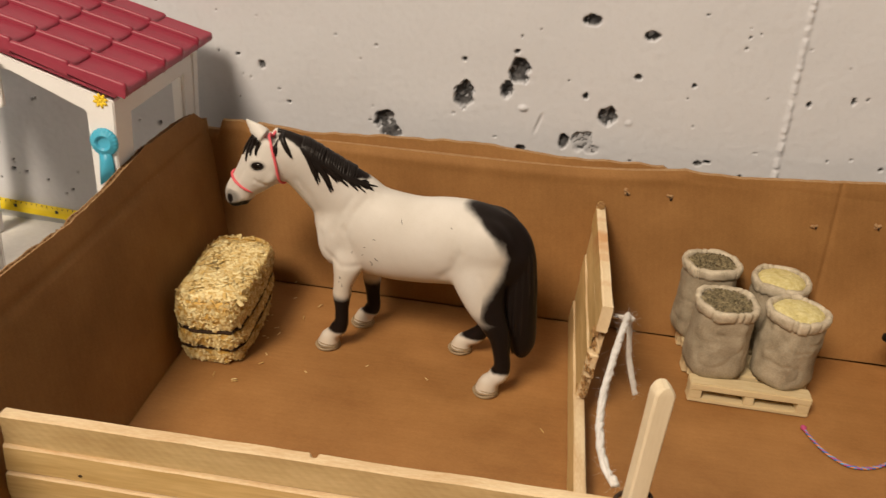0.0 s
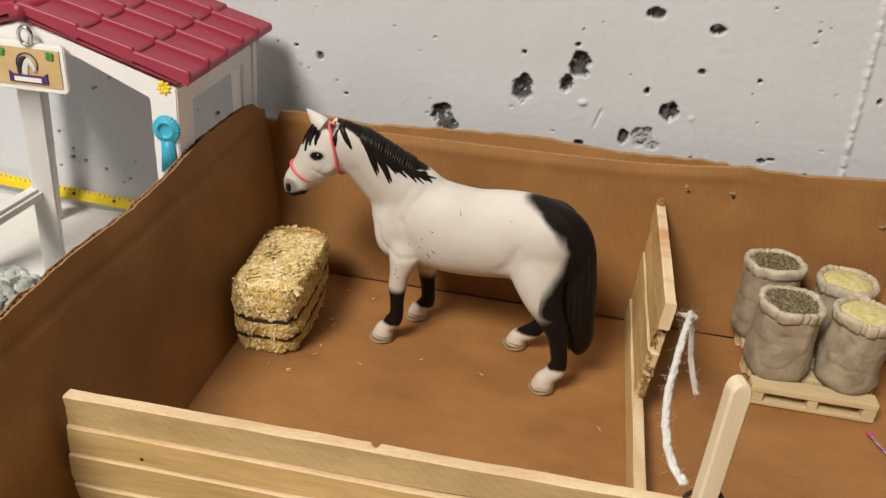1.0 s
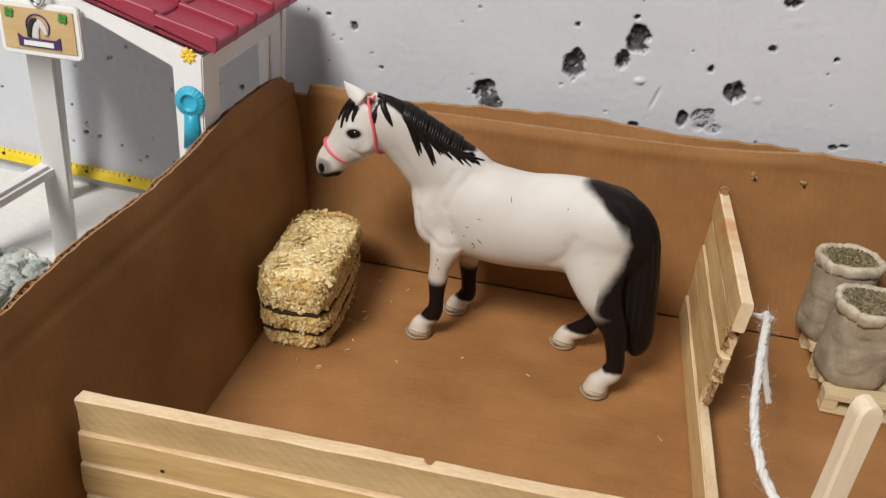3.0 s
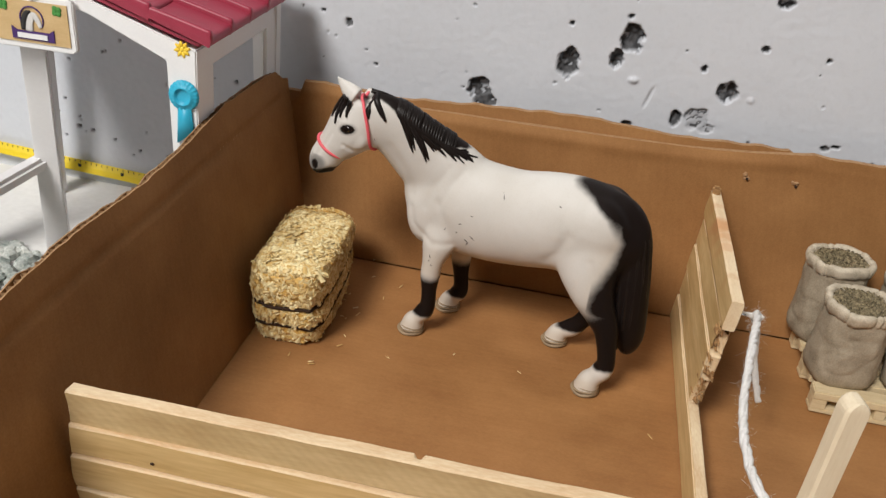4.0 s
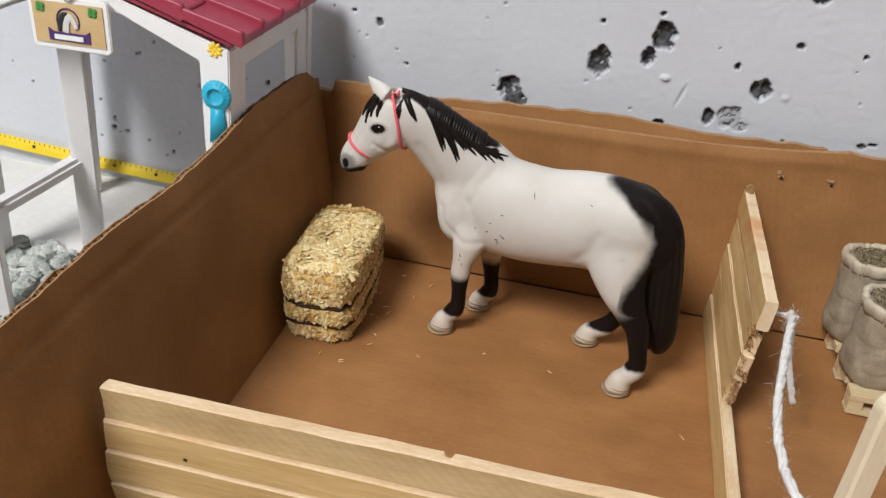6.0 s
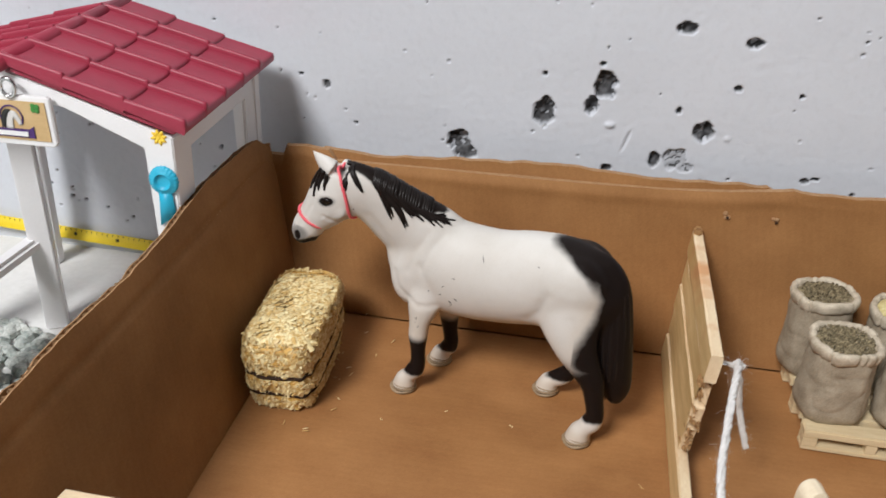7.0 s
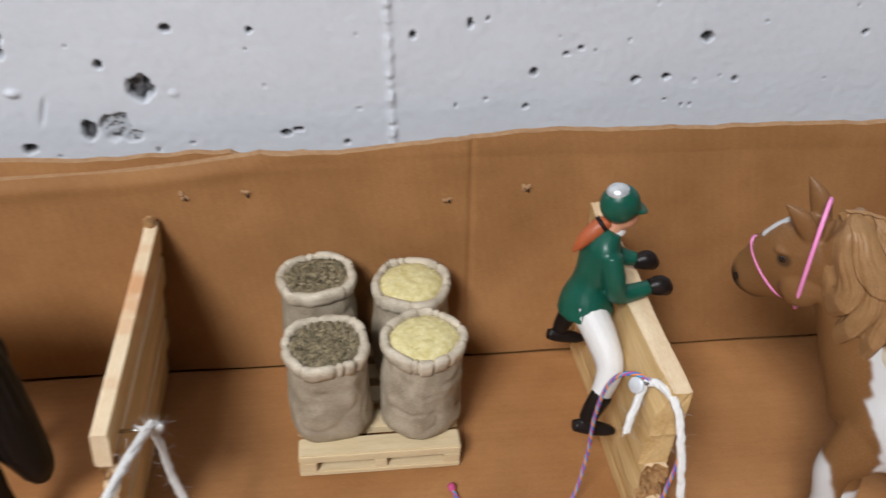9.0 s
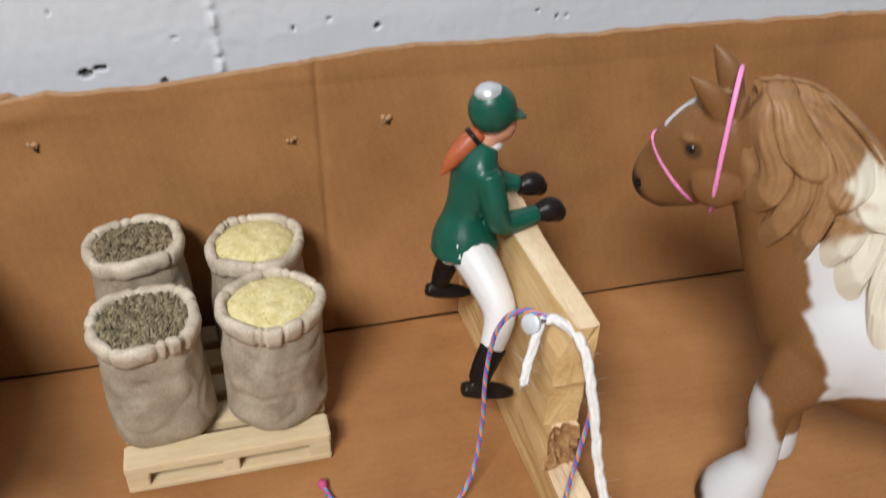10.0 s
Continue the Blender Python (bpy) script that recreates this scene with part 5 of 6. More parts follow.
def white_horse():
    body = rings_of([(-55, 0, 70, 6, 6), (-50, 0, 68, 13, 10), (-42, 0, 66, 18, 14), (-31, 0, 66.5, 20.5, 15.5), (-18, 0, 66, 20.5, 15.5), (-4, 0, 63, 20.5, 15.5), (10, 0, 61.6, 21.4, 15.5), (24, 0, 61.9, 21.8, 14.8), (37, 0, 62, 20, 13), (45, 0, 60, 14, 9.5), (48.5, 0, 59, 7, 5)])
    neck = rings_of([(14, 0, 62.5, 14.5, 10), (22.6, 0.5, 66.6, 17.2, 12), (31.2, 1.5, 73.5, 17.4, 10.6), (40.9, 5, 81.4, 15.8, 8.5), (49.4, 9, 89.3, 13.5, 7.2), (57.5, 12.5, 95.6, 11.5, 6.8), (64, 14.5, 99, 9, 6)])
    head = rings_of([(64, 14, 101.5, 7.2, 5.5), (66.5, 14.5, 97, 10.2, 7), (69.6, 15.5, 90.5, 10.8, 7.6), (74.3, 16.5, 84, 8.8, 6.5), (78.6, 17.3, 78.8, 6.9, 5.4), (81.4, 17.9, 74, 6.5, 5.2), (81.9, 18.3, 70.6, 5.5, 5.0), (81.3, 18.4, 68, 3, 3.4)])
    jaw = ball((64.6 * mm, 14.7 * mm, 88 * mm), (6.6 * mm, 6.6 * mm, 7 * mm))
    legs = [
        [(27, 8, 56, 10, 6), (28.5, 10.5, 46, 7.2, 5.5), (29.6, 12, 37, 4.5, 4.1), (30, 12.5, 30, 4.1, 3.8), (29.7, 12.8, 23, 3.1, 3.0), (29.5, 13, 15.5, 3.2, 3), (31, 13, 11.5, 3.8, 3.6), (33.5, 13.2, 8, 3.3, 3.3), (35, 13.3, 5.5, 4.4, 4.4), (36.3, 13.3, 0.6, 5.0, 5.0)],
        [(23, -8, 56, 10, 6), (24.5, -10.5, 46, 7.2, 5.5), (25.6, -12, 36, 5, 4.4), (25.7, -12.7, 28, 4.3, 4), (25, -13, 20, 3.3, 3.1), (24.2, -13, 13, 3.3, 3), (25.2, -13, 9.6, 3.8, 3.6), (27.2, -13.1, 7, 3.3, 3.3), (28.5, -13.1, 5, 4.3, 4.3), (29.8, -13.1, 0.6, 4.9, 4.9)],
        [(-34, 6, 66, 16, 9), (-36, 9, 56, 13.5, 8), (-40, 11.5, 46, 9.5, 6.2), (-45, 12.6, 38, 6.6, 4.8), (-49, 13, 31.5, 5, 4.2), (-50.8, 13.3, 24, 3.8, 3.5), (-52.2, 13.6, 16.5, 3.6, 3.3), (-51.2, 13.7, 12, 4.2, 3.8), (-49, 13.8, 8.5, 3.7, 3.7), (-47.2, 13.8, 5.5, 4.6, 4.6), (-46, 13.8, 0.6, 5.1, 5.1)],
        [(-30, -6, 64, 15, 9), (-32, -9, 54, 12.5, 8), (-35.5, -11.5, 44, 8.5, 6), (-39, -12.8, 35, 5.6, 4.6), (-39.5, -13, 29, 4.8, 4.1), (-37, -13.3, 21, 3.8, 3.5), (-33.5, -13.6, 14, 3.6, 3.4), (-30.2, -13.7, 10, 4, 3.8), (-27, -13.8, 7.5, 3.6, 3.6), (-24.8, -13.8, 5, 4.4, 4.4), (-23.5, -13.8, 0.6, 5.0, 5.0)],
    ]
    tail = rings_of([(-38, 0, 81, 5, 4), (-45, 0.3, 78, 6, 5), (-50.5, 0.6, 71, 5.8, 5.2), (-52.2, 1, 60, 6.4, 6.6), (-53.4, 1.6, 48, 7.2, 7.6), (-55.2, 1.8, 35, 7.2, 7), (-56.8, 1.4, 25, 6.2, 5.4), (-57, 1, 18.5, 3.9, 3.4), (-56.6, 1, 15.6, 1.4, 1.2)])
    ears = [smooth_tube([Vector((68, y, 104)) * mm, Vector((72, y + k, 106.6)) * mm, Vector((77, y + k * 1.6, 110.8)) * mm], [4.0 * mm, (3.5 * mm, 2.3 * mm), 0.4 * mm], 4, 12) for y, k in ((17.6, 0.4), (11.5, -0.6))]
    ears[1] = smooth_tube([Vector((66, 11, 103)) * mm, Vector((65.6, 10.4, 105)) * mm, Vector((64, 9.8, 106.6)) * mm], [2.0 * mm, (1.8 * mm, 1.4 * mm), 0.4 * mm], 4, 10)
    muscle = [ball(Vector(c) * mm, tuple(r * mm for r in q)) for c, q in (((36, 8, 58), (10, 6.5, 15)), ((36, -8, 58), (10, 6.5, 15)), ((-35, 7, 70), (15, 9.5, 15)), ((-35, -7, 70), (15, 9.5, 15)))]
    for c, q in (((70, 21.9, 93.8), (3.4, 1.5, 0.9)), ((69.5, 21.8, 89.2), (3.0, 1.1, 0.7)), ((83.2, 21.9, 73.2), (2.2, 1.5, 2.3)), ((83.2, 14.8, 73.2), (2.2, 1.5, 2.3)), ((78.8, 18.2, 70.2), (2.4, 2.8, 1.8)), ((65.4, 20.4, 87.6), (4.6, 1.9, 5.2)), ((75.5, 20.6, 77.6), (2.4, 1.3, 2.2))):
        muscle.append(ball(Vector(c) * mm, tuple(r * mm for r in q)))
    for a, e, r in (((73.5, 21.9, 88), (80, 21.2, 77), 0.8), ((68, 22.9, 85.5), (74.5, 21.6, 79), 0.8)):
        muscle.append(tube([Vector(a) * mm, (Vector(a) + Vector(e)) * 0.5 * mm, Vector(e) * mm], [0.3 * mm, r * mm, 0.3 * mm], 8))
    skin = [body, neck, head, jaw, tail] + [rings_of(r) for r in legs] + ears + muscle
    extra = [(*ball(Vector((68.9, 22.2, 91.4)) * mm, (2.6 * mm, 1.35 * mm, 1.6 * mm)), 2), (*ball(Vector((70.2, 9.2, 91.8)) * mm, (1.5 * mm, 0.9 * mm, 1.1 * mm)), 2)]
    for y in (22.6, 14.2):
        extra.append((*ball(Vector((83.4, y, 72.4)) * mm, (0.8 * mm, 0.7 * mm, 1.0 * mm)), 1))
    # mane: a crest and separate locks that lie on the neck
    def trunk(p):
        return step(46, 56, p.z) * (1 - step(56, 62, p.x)) * (0.3 + 0.7 * step(-56, -48, p.x))

    shape = remeshed("skin", skin, 0.0006, 9, trunk, 34)
    # folds of neck, chest, elbow and thigh
    folds = [([(27.3, 81), (32, 72.4), (35, 63)], 0.3, 1.8), ([(21.5, 81), (25.6, 73.5), (28.4, 65.3)], 0.3, 1.6), ([(41.7, 60), (39.9, 53.4), (35.7, 50), (29.3, 47.6), (22.7, 48.4)], 0.42, 1.5), ([(30, 66), (24.8, 58), (22, 48.9)], 0.35, 2.0), ([(-19, 54), (-24, 60), (-27, 68)], 0.5, 2.2), ([(-38, 60), (-42, 52), (-43.5, 44)], 0.4, 1.8), ([(-24, 84), (-22.5, 76), (-23, 68)], -0.4, 3.0), ([(52, 86), (46, 76), (43, 66)], 0.35, 2.0), ([(70, 84), (66, 81.5), (61.5, 84)], 0.5, 1.0), ([(76, 88), (79, 82), (83, 76)], 0.3, 0.9), ([(82.5, 69), (79, 70.5), (77, 72)], 0.6, 0.7)]
    for p in shape[0]:
        x, y, z = p / mm
        if z < 40 or x < -46:
            continue
        side = 1 if y > lerp(x, [18, 34, 50, 63, 85], [0, 2.5, 9.5, 14.5, 18.5]) else -1
        for line, deep, wide in folds:
            near = 99.0
            for (ax, az), (bx, bz) in zip(line, line[1:]):
                u = min(1, max(0, ((x - ax) * (bx - ax) + (z - az) * (bz - az)) / ((bx - ax) ** 2 + (bz - az) ** 2)))
                near = min(near, math.hypot(x - ax - u * (bx - ax), z - az - u * (bz - az)))
            if near < 3 * wide:
                p.y -= side * deep * mm * math.exp(-((near / wide) ** 2))
    hull = BVHTree.FromPolygons(shape[0], shape[1])

    def on(x, z, lift=0.0):
        hit = hull.ray_cast(Vector((x, 60, z)) * mm, Vector((0, -1, 0)))[0]
        return None if hit is None else Vector((x, hit.y / mm + lift, z))

    crest = [(63, 14.5, 107), (57, 12.8, 106), (50, 9.5, 102.5), (42, 5.5, 96.8), (34, 2.5, 90.8), (26, 0.5, 86), (18, 0, 82.2)]
    extra.append((*smooth_tube([Vector(p) * mm for p in crest], [(r * mm, r * 1.2 * mm) for r in (1.0, 0.9, 0.8, 0.7, 0.4, 0.2, 0.1)], 5, 10), 1))
    rng = random.Random(3)

    def lock(root, tip, w, lift=0.5, bend=0.0, thick=0.7):
        """A flat lock from the crest above root down to tip, both (x, z)."""
        top = lerp(root, [18, 26, 34, 42, 50, 57, 63], [82.6, 86.2, 91, 96.8, 102.2, 106, 107])
        axis = lerp(root, [18, 34, 50, 63], [0, 2.5, 9.5, 14.5])
        pts = []
        begin, slant = rng.uniform(-6, -3.6), min(1.0, (65 - root) / 11)
        for over, off in ((begin, (6.5 + rng.uniform(-2, 2)) * slant), (begin * 0.6, (4.6 + rng.uniform(-0.8, 0.8)) * slant), (begin * 0.25, 3 * slant), (0.5, 1.7 * slant)):
            hit = hull.ray_cast(Vector((root + off, axis + over, 130)) * mm, Vector((0, 0, -1)))[0]
            if hit is not None and hit.z / mm > top - 13:
                pts.append(hit / mm + Vector((0, 0, lift * 0.6 - (0.6 if over == begin else 0.0))))
        for u in (0.1, 0.25, 0.45, 0.65, 0.84, 1.0):
            x, z = root + (tip[0] - root) * u + bend * math.sin(u * 3.1), top - 0.2 + (tip[1] - top + 0.2) * u ** 1.15
            q = on(x, z, lift)
            if q is not None:
                pts.append(q)
        path = curve([p * mm for p in pts], 5)
        n, verts = len(path), []
        for i, p in enumerate(path):
            u = i / (n - 1)
            spot, out = hull.find_nearest(p)[:2]
            across = (path[min(i + 1, n - 1)] - path[max(i - 1, 0)]).cross(out).normalized()
            wide = w * mm * lerp(u, [0, 0.15, 0.4, 0.8, 1], [0.6, 0.9, 1.0, 0.9, 0.35])
            high = thick * mm * lerp(u, [0, 0.1, 0.9, 1], [0.3, 1.0, 1.0, 0.4])
            c = spot + out * (lift * mm * min(1.0, u * 8) - high * 0.35)
            verts += [c + across * (wide * math.cos(q)) + out * (high * math.sin(q)) for q in np.linspace(0, 2 * math.pi, 9)[:8]]
        faces = [(i * 8 + k, i * 8 + (k + 1) % 8, i * 8 + 8 + (k + 1) % 8, i * 8 + 8 + k) for i in range(n - 1) for k in range(8)]
        extra.append((verts, faces + [tuple(range(8))[::-1], tuple(range(n * 8 - 8, n * 8))], 1))

    # long locks of three strands each, then short ones that fill the roots
    for root, x, z, w in ((49, 42.5, 85.7, 1.5), (48.2, 42.6, 91, 1.2), (47, 36.8, 82.7, 1.7), (46, 39, 88.5, 1.3), (44.8, 34.2, 87.4, 1.4), (43.5, 29.5, 86.2, 1.5), (40, 25.2, 84.6, 1.4), (37, 22.1, 84.0, 1.2), (35, 19.3, 84.6, 1.15), (31, 14.7, 86.3, 1.1), (29, 18, 88, 0.9)):
        sway = rng.uniform(-0.9, 0.9)
        for d in (-1, 0, 1):
            lock(root + d * 1.05, (x + d * 0.5 * w, z + abs(d) * rng.uniform(0.4, 2.2)), w * rng.uniform(0.52, 0.66), rng.uniform(0.35, 0.65) - 0.15 * abs(d), sway, 0.75)
    for k in range(24):
        root = 50 - 20 * k / 23 + rng.uniform(-0.9, 0.9)
        top = lerp(root, [18, 26, 34, 42, 50], [82.6, 86.2, 91, 96.8, 102.2])
        end = lerp(root, [27, 31, 35, 40, 43.5, 48.5, 53], [12, 15, 20, 26, 30.5, 38, 44]), lerp(root, [27, 31, 35, 40, 43.5, 48.5, 53], [86.6, 87, 86, 86, 87, 85, 89])
        part_way = rng.uniform(0.3, 0.55)
        lock(root, (root + (end[0] - root) * part_way, top + (end[1] - top) * part_way), rng.uniform(0.6, 1.1), rng.uniform(0.05, 0.25), rng.uniform(-0.4, 0.4), 0.5)
    lock(60, (53.6, 97.4), 1.3, 0.5)
    lock(62.5, (60.8, 97.2), 1.5, 0.3)
    lock(62, (61.6, 100), 1.2, 0.3)
    for path in (((71.5, 104), (73.4, 100.4), (74.6, 96.5), (74.7, 92.6)), ((70.4, 104), (71.8, 100.8), (72.6, 98.2), (72.6, 95.6)), ((69, 103), (69.4, 100.4), (69.8, 98.4), (69.6, 96.4)), ((72, 104.5), (75, 100.5), (76.6, 97.4), (77.4, 94.6))):
        pts = [q for q in (on(x, z, 0.45) for x, z in path) if q is not None]
        if len(pts) > 2:
            extra.append((*smooth_tube([q * mm for q in pts], [(lerp(i / (len(pts) - 1), [0, 0.4, 1], [0.8, 1.05, 0.3]) * mm, 0.7 * mm) for i in range(len(pts))], 4, 9), 1))
    # dark scuffs in the white paint
    for x, z, dx, dz in ((14.8, 51.2, -1.2, 2.2), (15.1, 52.8, 1.4, 1.0), (19.5, 55.6, 1.0, -0.7), (18.2, 60.2, 1.2, -0.6), (12.4, 55.2, -2.0, -1.6), (2.2, 76, -1.0, -2.4), (25, 55.4, -0.2, 1.2), (29.6, 41.5, 0.5, 1.5), (28.6, 37.5, 0.3, 1.4), (30, 39.2, -0.5, 0.8), (-21.5, 78.8, 1, 0.3), (13.5, 65.2, 1.3, 0.2), (58.5, 88, 0.3, 1.0), (60.4, 87.2, -0.2, 1.0)):
        a, c, e = (on(x + dx * u, z + dz * u, 0.0) for u in (-0.5, 0.1, 0.5))
        if a and c and e:
            extra.append((*tube([a * mm, c * mm, e * mm], [0.05 * mm, rng.uniform(0.16, 0.27) * mm, 0.06 * mm], 6), 1))
    # flowing lines of the tail
    for k in range(16):
        a = 2 * math.pi * k / 16
        pts = [(-43, 0.3, 80), (-50, 0.8, 72), (-52.2, 1, 60), (-53.4, 1.6, 47), (-54.6, 1.8, 34), (-56.2, 1.3, 20 + 2.5 * math.sin(k * 2.1))]
        rr = (2.5, 5.2, 6.1, 6.9, 6.6, 3.2)
        q = [Vector((x + r * 0.98 * math.cos(a), y + r * 1.02 * math.sin(a), z)) * mm for (x, y, z), r in zip(pts, rr)]
        extra.append((*smooth_tube(q, [(0.4 * mm, 0.4 * mm), (0.9 * mm, 0.9 * mm), (1 * mm, 1 * mm), (1 * mm, 1 * mm), (0.9 * mm, 0.9 * mm), (0.3 * mm, 0.3 * mm)], 4, 6), 1))
    # worn brown rings round the hooves
    for x, y in ((36.5, 13.3), (30, -13.1), (-45.8, 13.8), (-23.3, -13.8)):
        for z, r, thick in ((0.7, 5.45, 0.75), (2.0, 5.25, 0.5), (3.2, 4.85, 0.35)):
            ring = [Vector((x - 0.25 * z + r * math.cos(k), y + r * math.sin(k), z + 0.25 * math.sin(3 * k + z))) * mm for k in np.linspace(0, 6.2832, 25)]
            extra.append((*tube(ring, thick * mm, 6, (0, 0, 1), False), 3))

    def paint(p, own):
        if not own:
            return 0
        k = 0.0
        w = 0.7 * noise.noise(p * 0.12) + 0.4 * noise.noise(p * 0.5)
        if p.x < -18 and p.z > 44:
            edge = lerp(p.x, [-70, -52, -49.4, -46.2, -40.4, -33, -23.5, -19], [20, 43.5, 67, 75.4, 79.7, 84.4, 87.6, 90.4])
            soft = lerp(p.x, [-52, -47, -40], [13, 8, 2.2])
            k = max(k, step(edge - soft, edge + soft, p.z + w * 0.6))
        if p.z > 13 and abs(p.y) < 9:
            k = max(k, 1 - step(-53.2, -51.4, p.x))
        if 16 < p.x < 66 and p.z > 80:
            top = lerp(p.x, [18, 26, 34, 42, 50, 57, 63], [82.6, 86.2, 91, 96.8, 102.2, 106, 107])
            axis = lerp(p.x, [18, 34, 50, 63], [0, 2.5, 9.5, 14.5])
            deep = lerp(p.x, [16, 19, 24, 28, 33, 40, 47, 51, 54, 66], [-9, -6, -4, -2, 0.8, 2.4, 2.6, 1, 0.5, 0.5])
            if p.y > axis - 8:
                k = max(k, step(-0.8, 0.8, p.z - top + deep + w))
        front = p.x > 0
        if p.z < 60 and abs(p.y) > 5:
            near = p.y > 0
            if front:
                lo, hi = (10.5, 28) if near else (8.5, 25.5)
                k = max(k, step(lo - 1, lo + 2, p.z + w) * (1 - step(hi - 3, hi + 5, p.z + w)))
            elif p.x > -56:
                lo = 14 if near else 10
                k = max(k, step(lo - 1.2, lo + 1.6, p.z + w) * (1 - step(28, 50, p.z + w + (p.x + 45) * 0.9)))
        if p.x < -40 and 16 < p.z < 76 and p.y > 2:
            rear = lerp(p.z, [38, 48, 55, 63, 70, 78], [-40.5, -42.2, -45.4, -47.4, -48.2, -45.4])
            soft = lerp(p.z, [40, 60, 75], [6.0, 4.2, 2.0])
            k = max(k, (1 - step(rear - soft, rear + soft, p.x + w)) * step(34, 42, p.z))
        if p.x < -25 and 16 < p.z < 60 and p.y > 4:
            k = max(k, 1 - step(27, 50, p.z + w * 1.5 + (p.x + 45) * 0.8))
        if p.x > 74 and p.z < 77:
            lip = 70.9 + 0.25 * (81 - p.x)
            k = max(k, 1 - step(lip - 0.9, lip + 0.6, p.z + w * 0.5), 1 - step(1.2, 2.2, math.hypot(p.x - 83.2, (p.z - 72.6) * 0.8) + w * 0.3), 0.35 * (1 - step(2.5, 5.5, math.hypot(p.x - 82.5, p.z - 73))))
        if 62 < p.x < 76 and 87 < p.z < 96 and abs(p.y - 15.5) > 5.0:
            d = math.hypot((p.x - 68.7) * 0.6, (p.z - 91.5 + 0.12 * (p.x - 68.7)))
            k = max(k, 0.95 * (1 - step(1.6, 2.15, d)), 0.2 * (1 - step(1.8, 3.0, d)))
        if 24 < p.z < 47 and 20 < p.x < 36 and 5 < p.y < 13.4:
            k = max(k, step(2.3, 3.3, p.x - lerp(p.z, [24, 37, 46], [29.7, 29.6, 28.7]) + 0.5 * w) * (1 - step(43, 47, p.z)))
        return 1.1 - 1.1 * (1 - min(k * 1.03, 1.0)) ** 2

    def sepia(p):
        """Thin brown wash over hooves, pasterns and the haunch."""
        k = 0.42 * (1 - step(5, 14, p.z + noise.noise(p * 0.4)))
        if p.x < -25 and p.z > 25:
            k = max(k, 0.45 * (1 - step(-50, -34, p.x)) * (1 - step(62, 80, p.z)))
        if p.x > 15 and 25 < p.z < 60:
            k = max(k, 0.3 * (1 - step(36, 56, p.z)))
        return k * max(0.0, 1 - paint(p, True)) ** 2

    m = pose(-0.09895, -0.0623, 0, 0, 0, math.degrees(math.atan2(0.22821, -0.97361)))
    figurine("toy_horse", m, shape, extra, paint, [HORSE_WHITE, HORSE_BLACK, HORSE_EYE, HOOF], "white plastic horse figurine with black mane, tail and stockings", sepia)
    halter = thing("rubber_halter", m, "coral rubber-band halter on the white horse", "halter")
    c, d, ring = Vector((62.9, 14.3, 95.2)), Vector((0.26, 0, 0.97)).normalized(), []
    for a in np.linspace(0, 2 * math.pi, 49):
        ca, sa = math.cos(a), math.sin(a)
        slide = 1.3 * math.cos(2 * a) - 0.5
        mid = c + Vector((slide, slide * 0.2, -0.25 * slide))
        way = d * (13 * ca) + Vector((0, 7.9 * sa, 0))
        hit = hull.ray_cast((mid + way * 1.7) * mm, -way.normalized())[0]
        r = way.length
        if hit is not None:
            r = min(r + 1.6, max(r - 5.0, (hit / mm - mid).length + 0.35))
        ring.append((mid, way.normalized(), r))
    size = [r for _, _, r in ring[:-1]]
    n = len(size)
    size = [sum(size[(i + j) % n] for j in (-2, -1, 0, 1, 2)) / 5 for i in range(n)]
    loop = [(mid + way * size[i % n]) * mm for i, (mid, way, _) in enumerate(ring)]
    v, f = tube(loop, 0.65 * mm, 8, d.cross(Vector((0, 1, 0))), False)
    part("headpiece", mesh_of("headpiece", v, f, BAND_RED), halter)
    v, f = band((78.3, 17.3, 80.2), (0.86, 0, 0.51), 7.0, 5.7, 0.2, 0.65, BAND_RED)
    part("noseband", mesh_of("noseband", v, f, BAND_RED), halter)


white_horse()


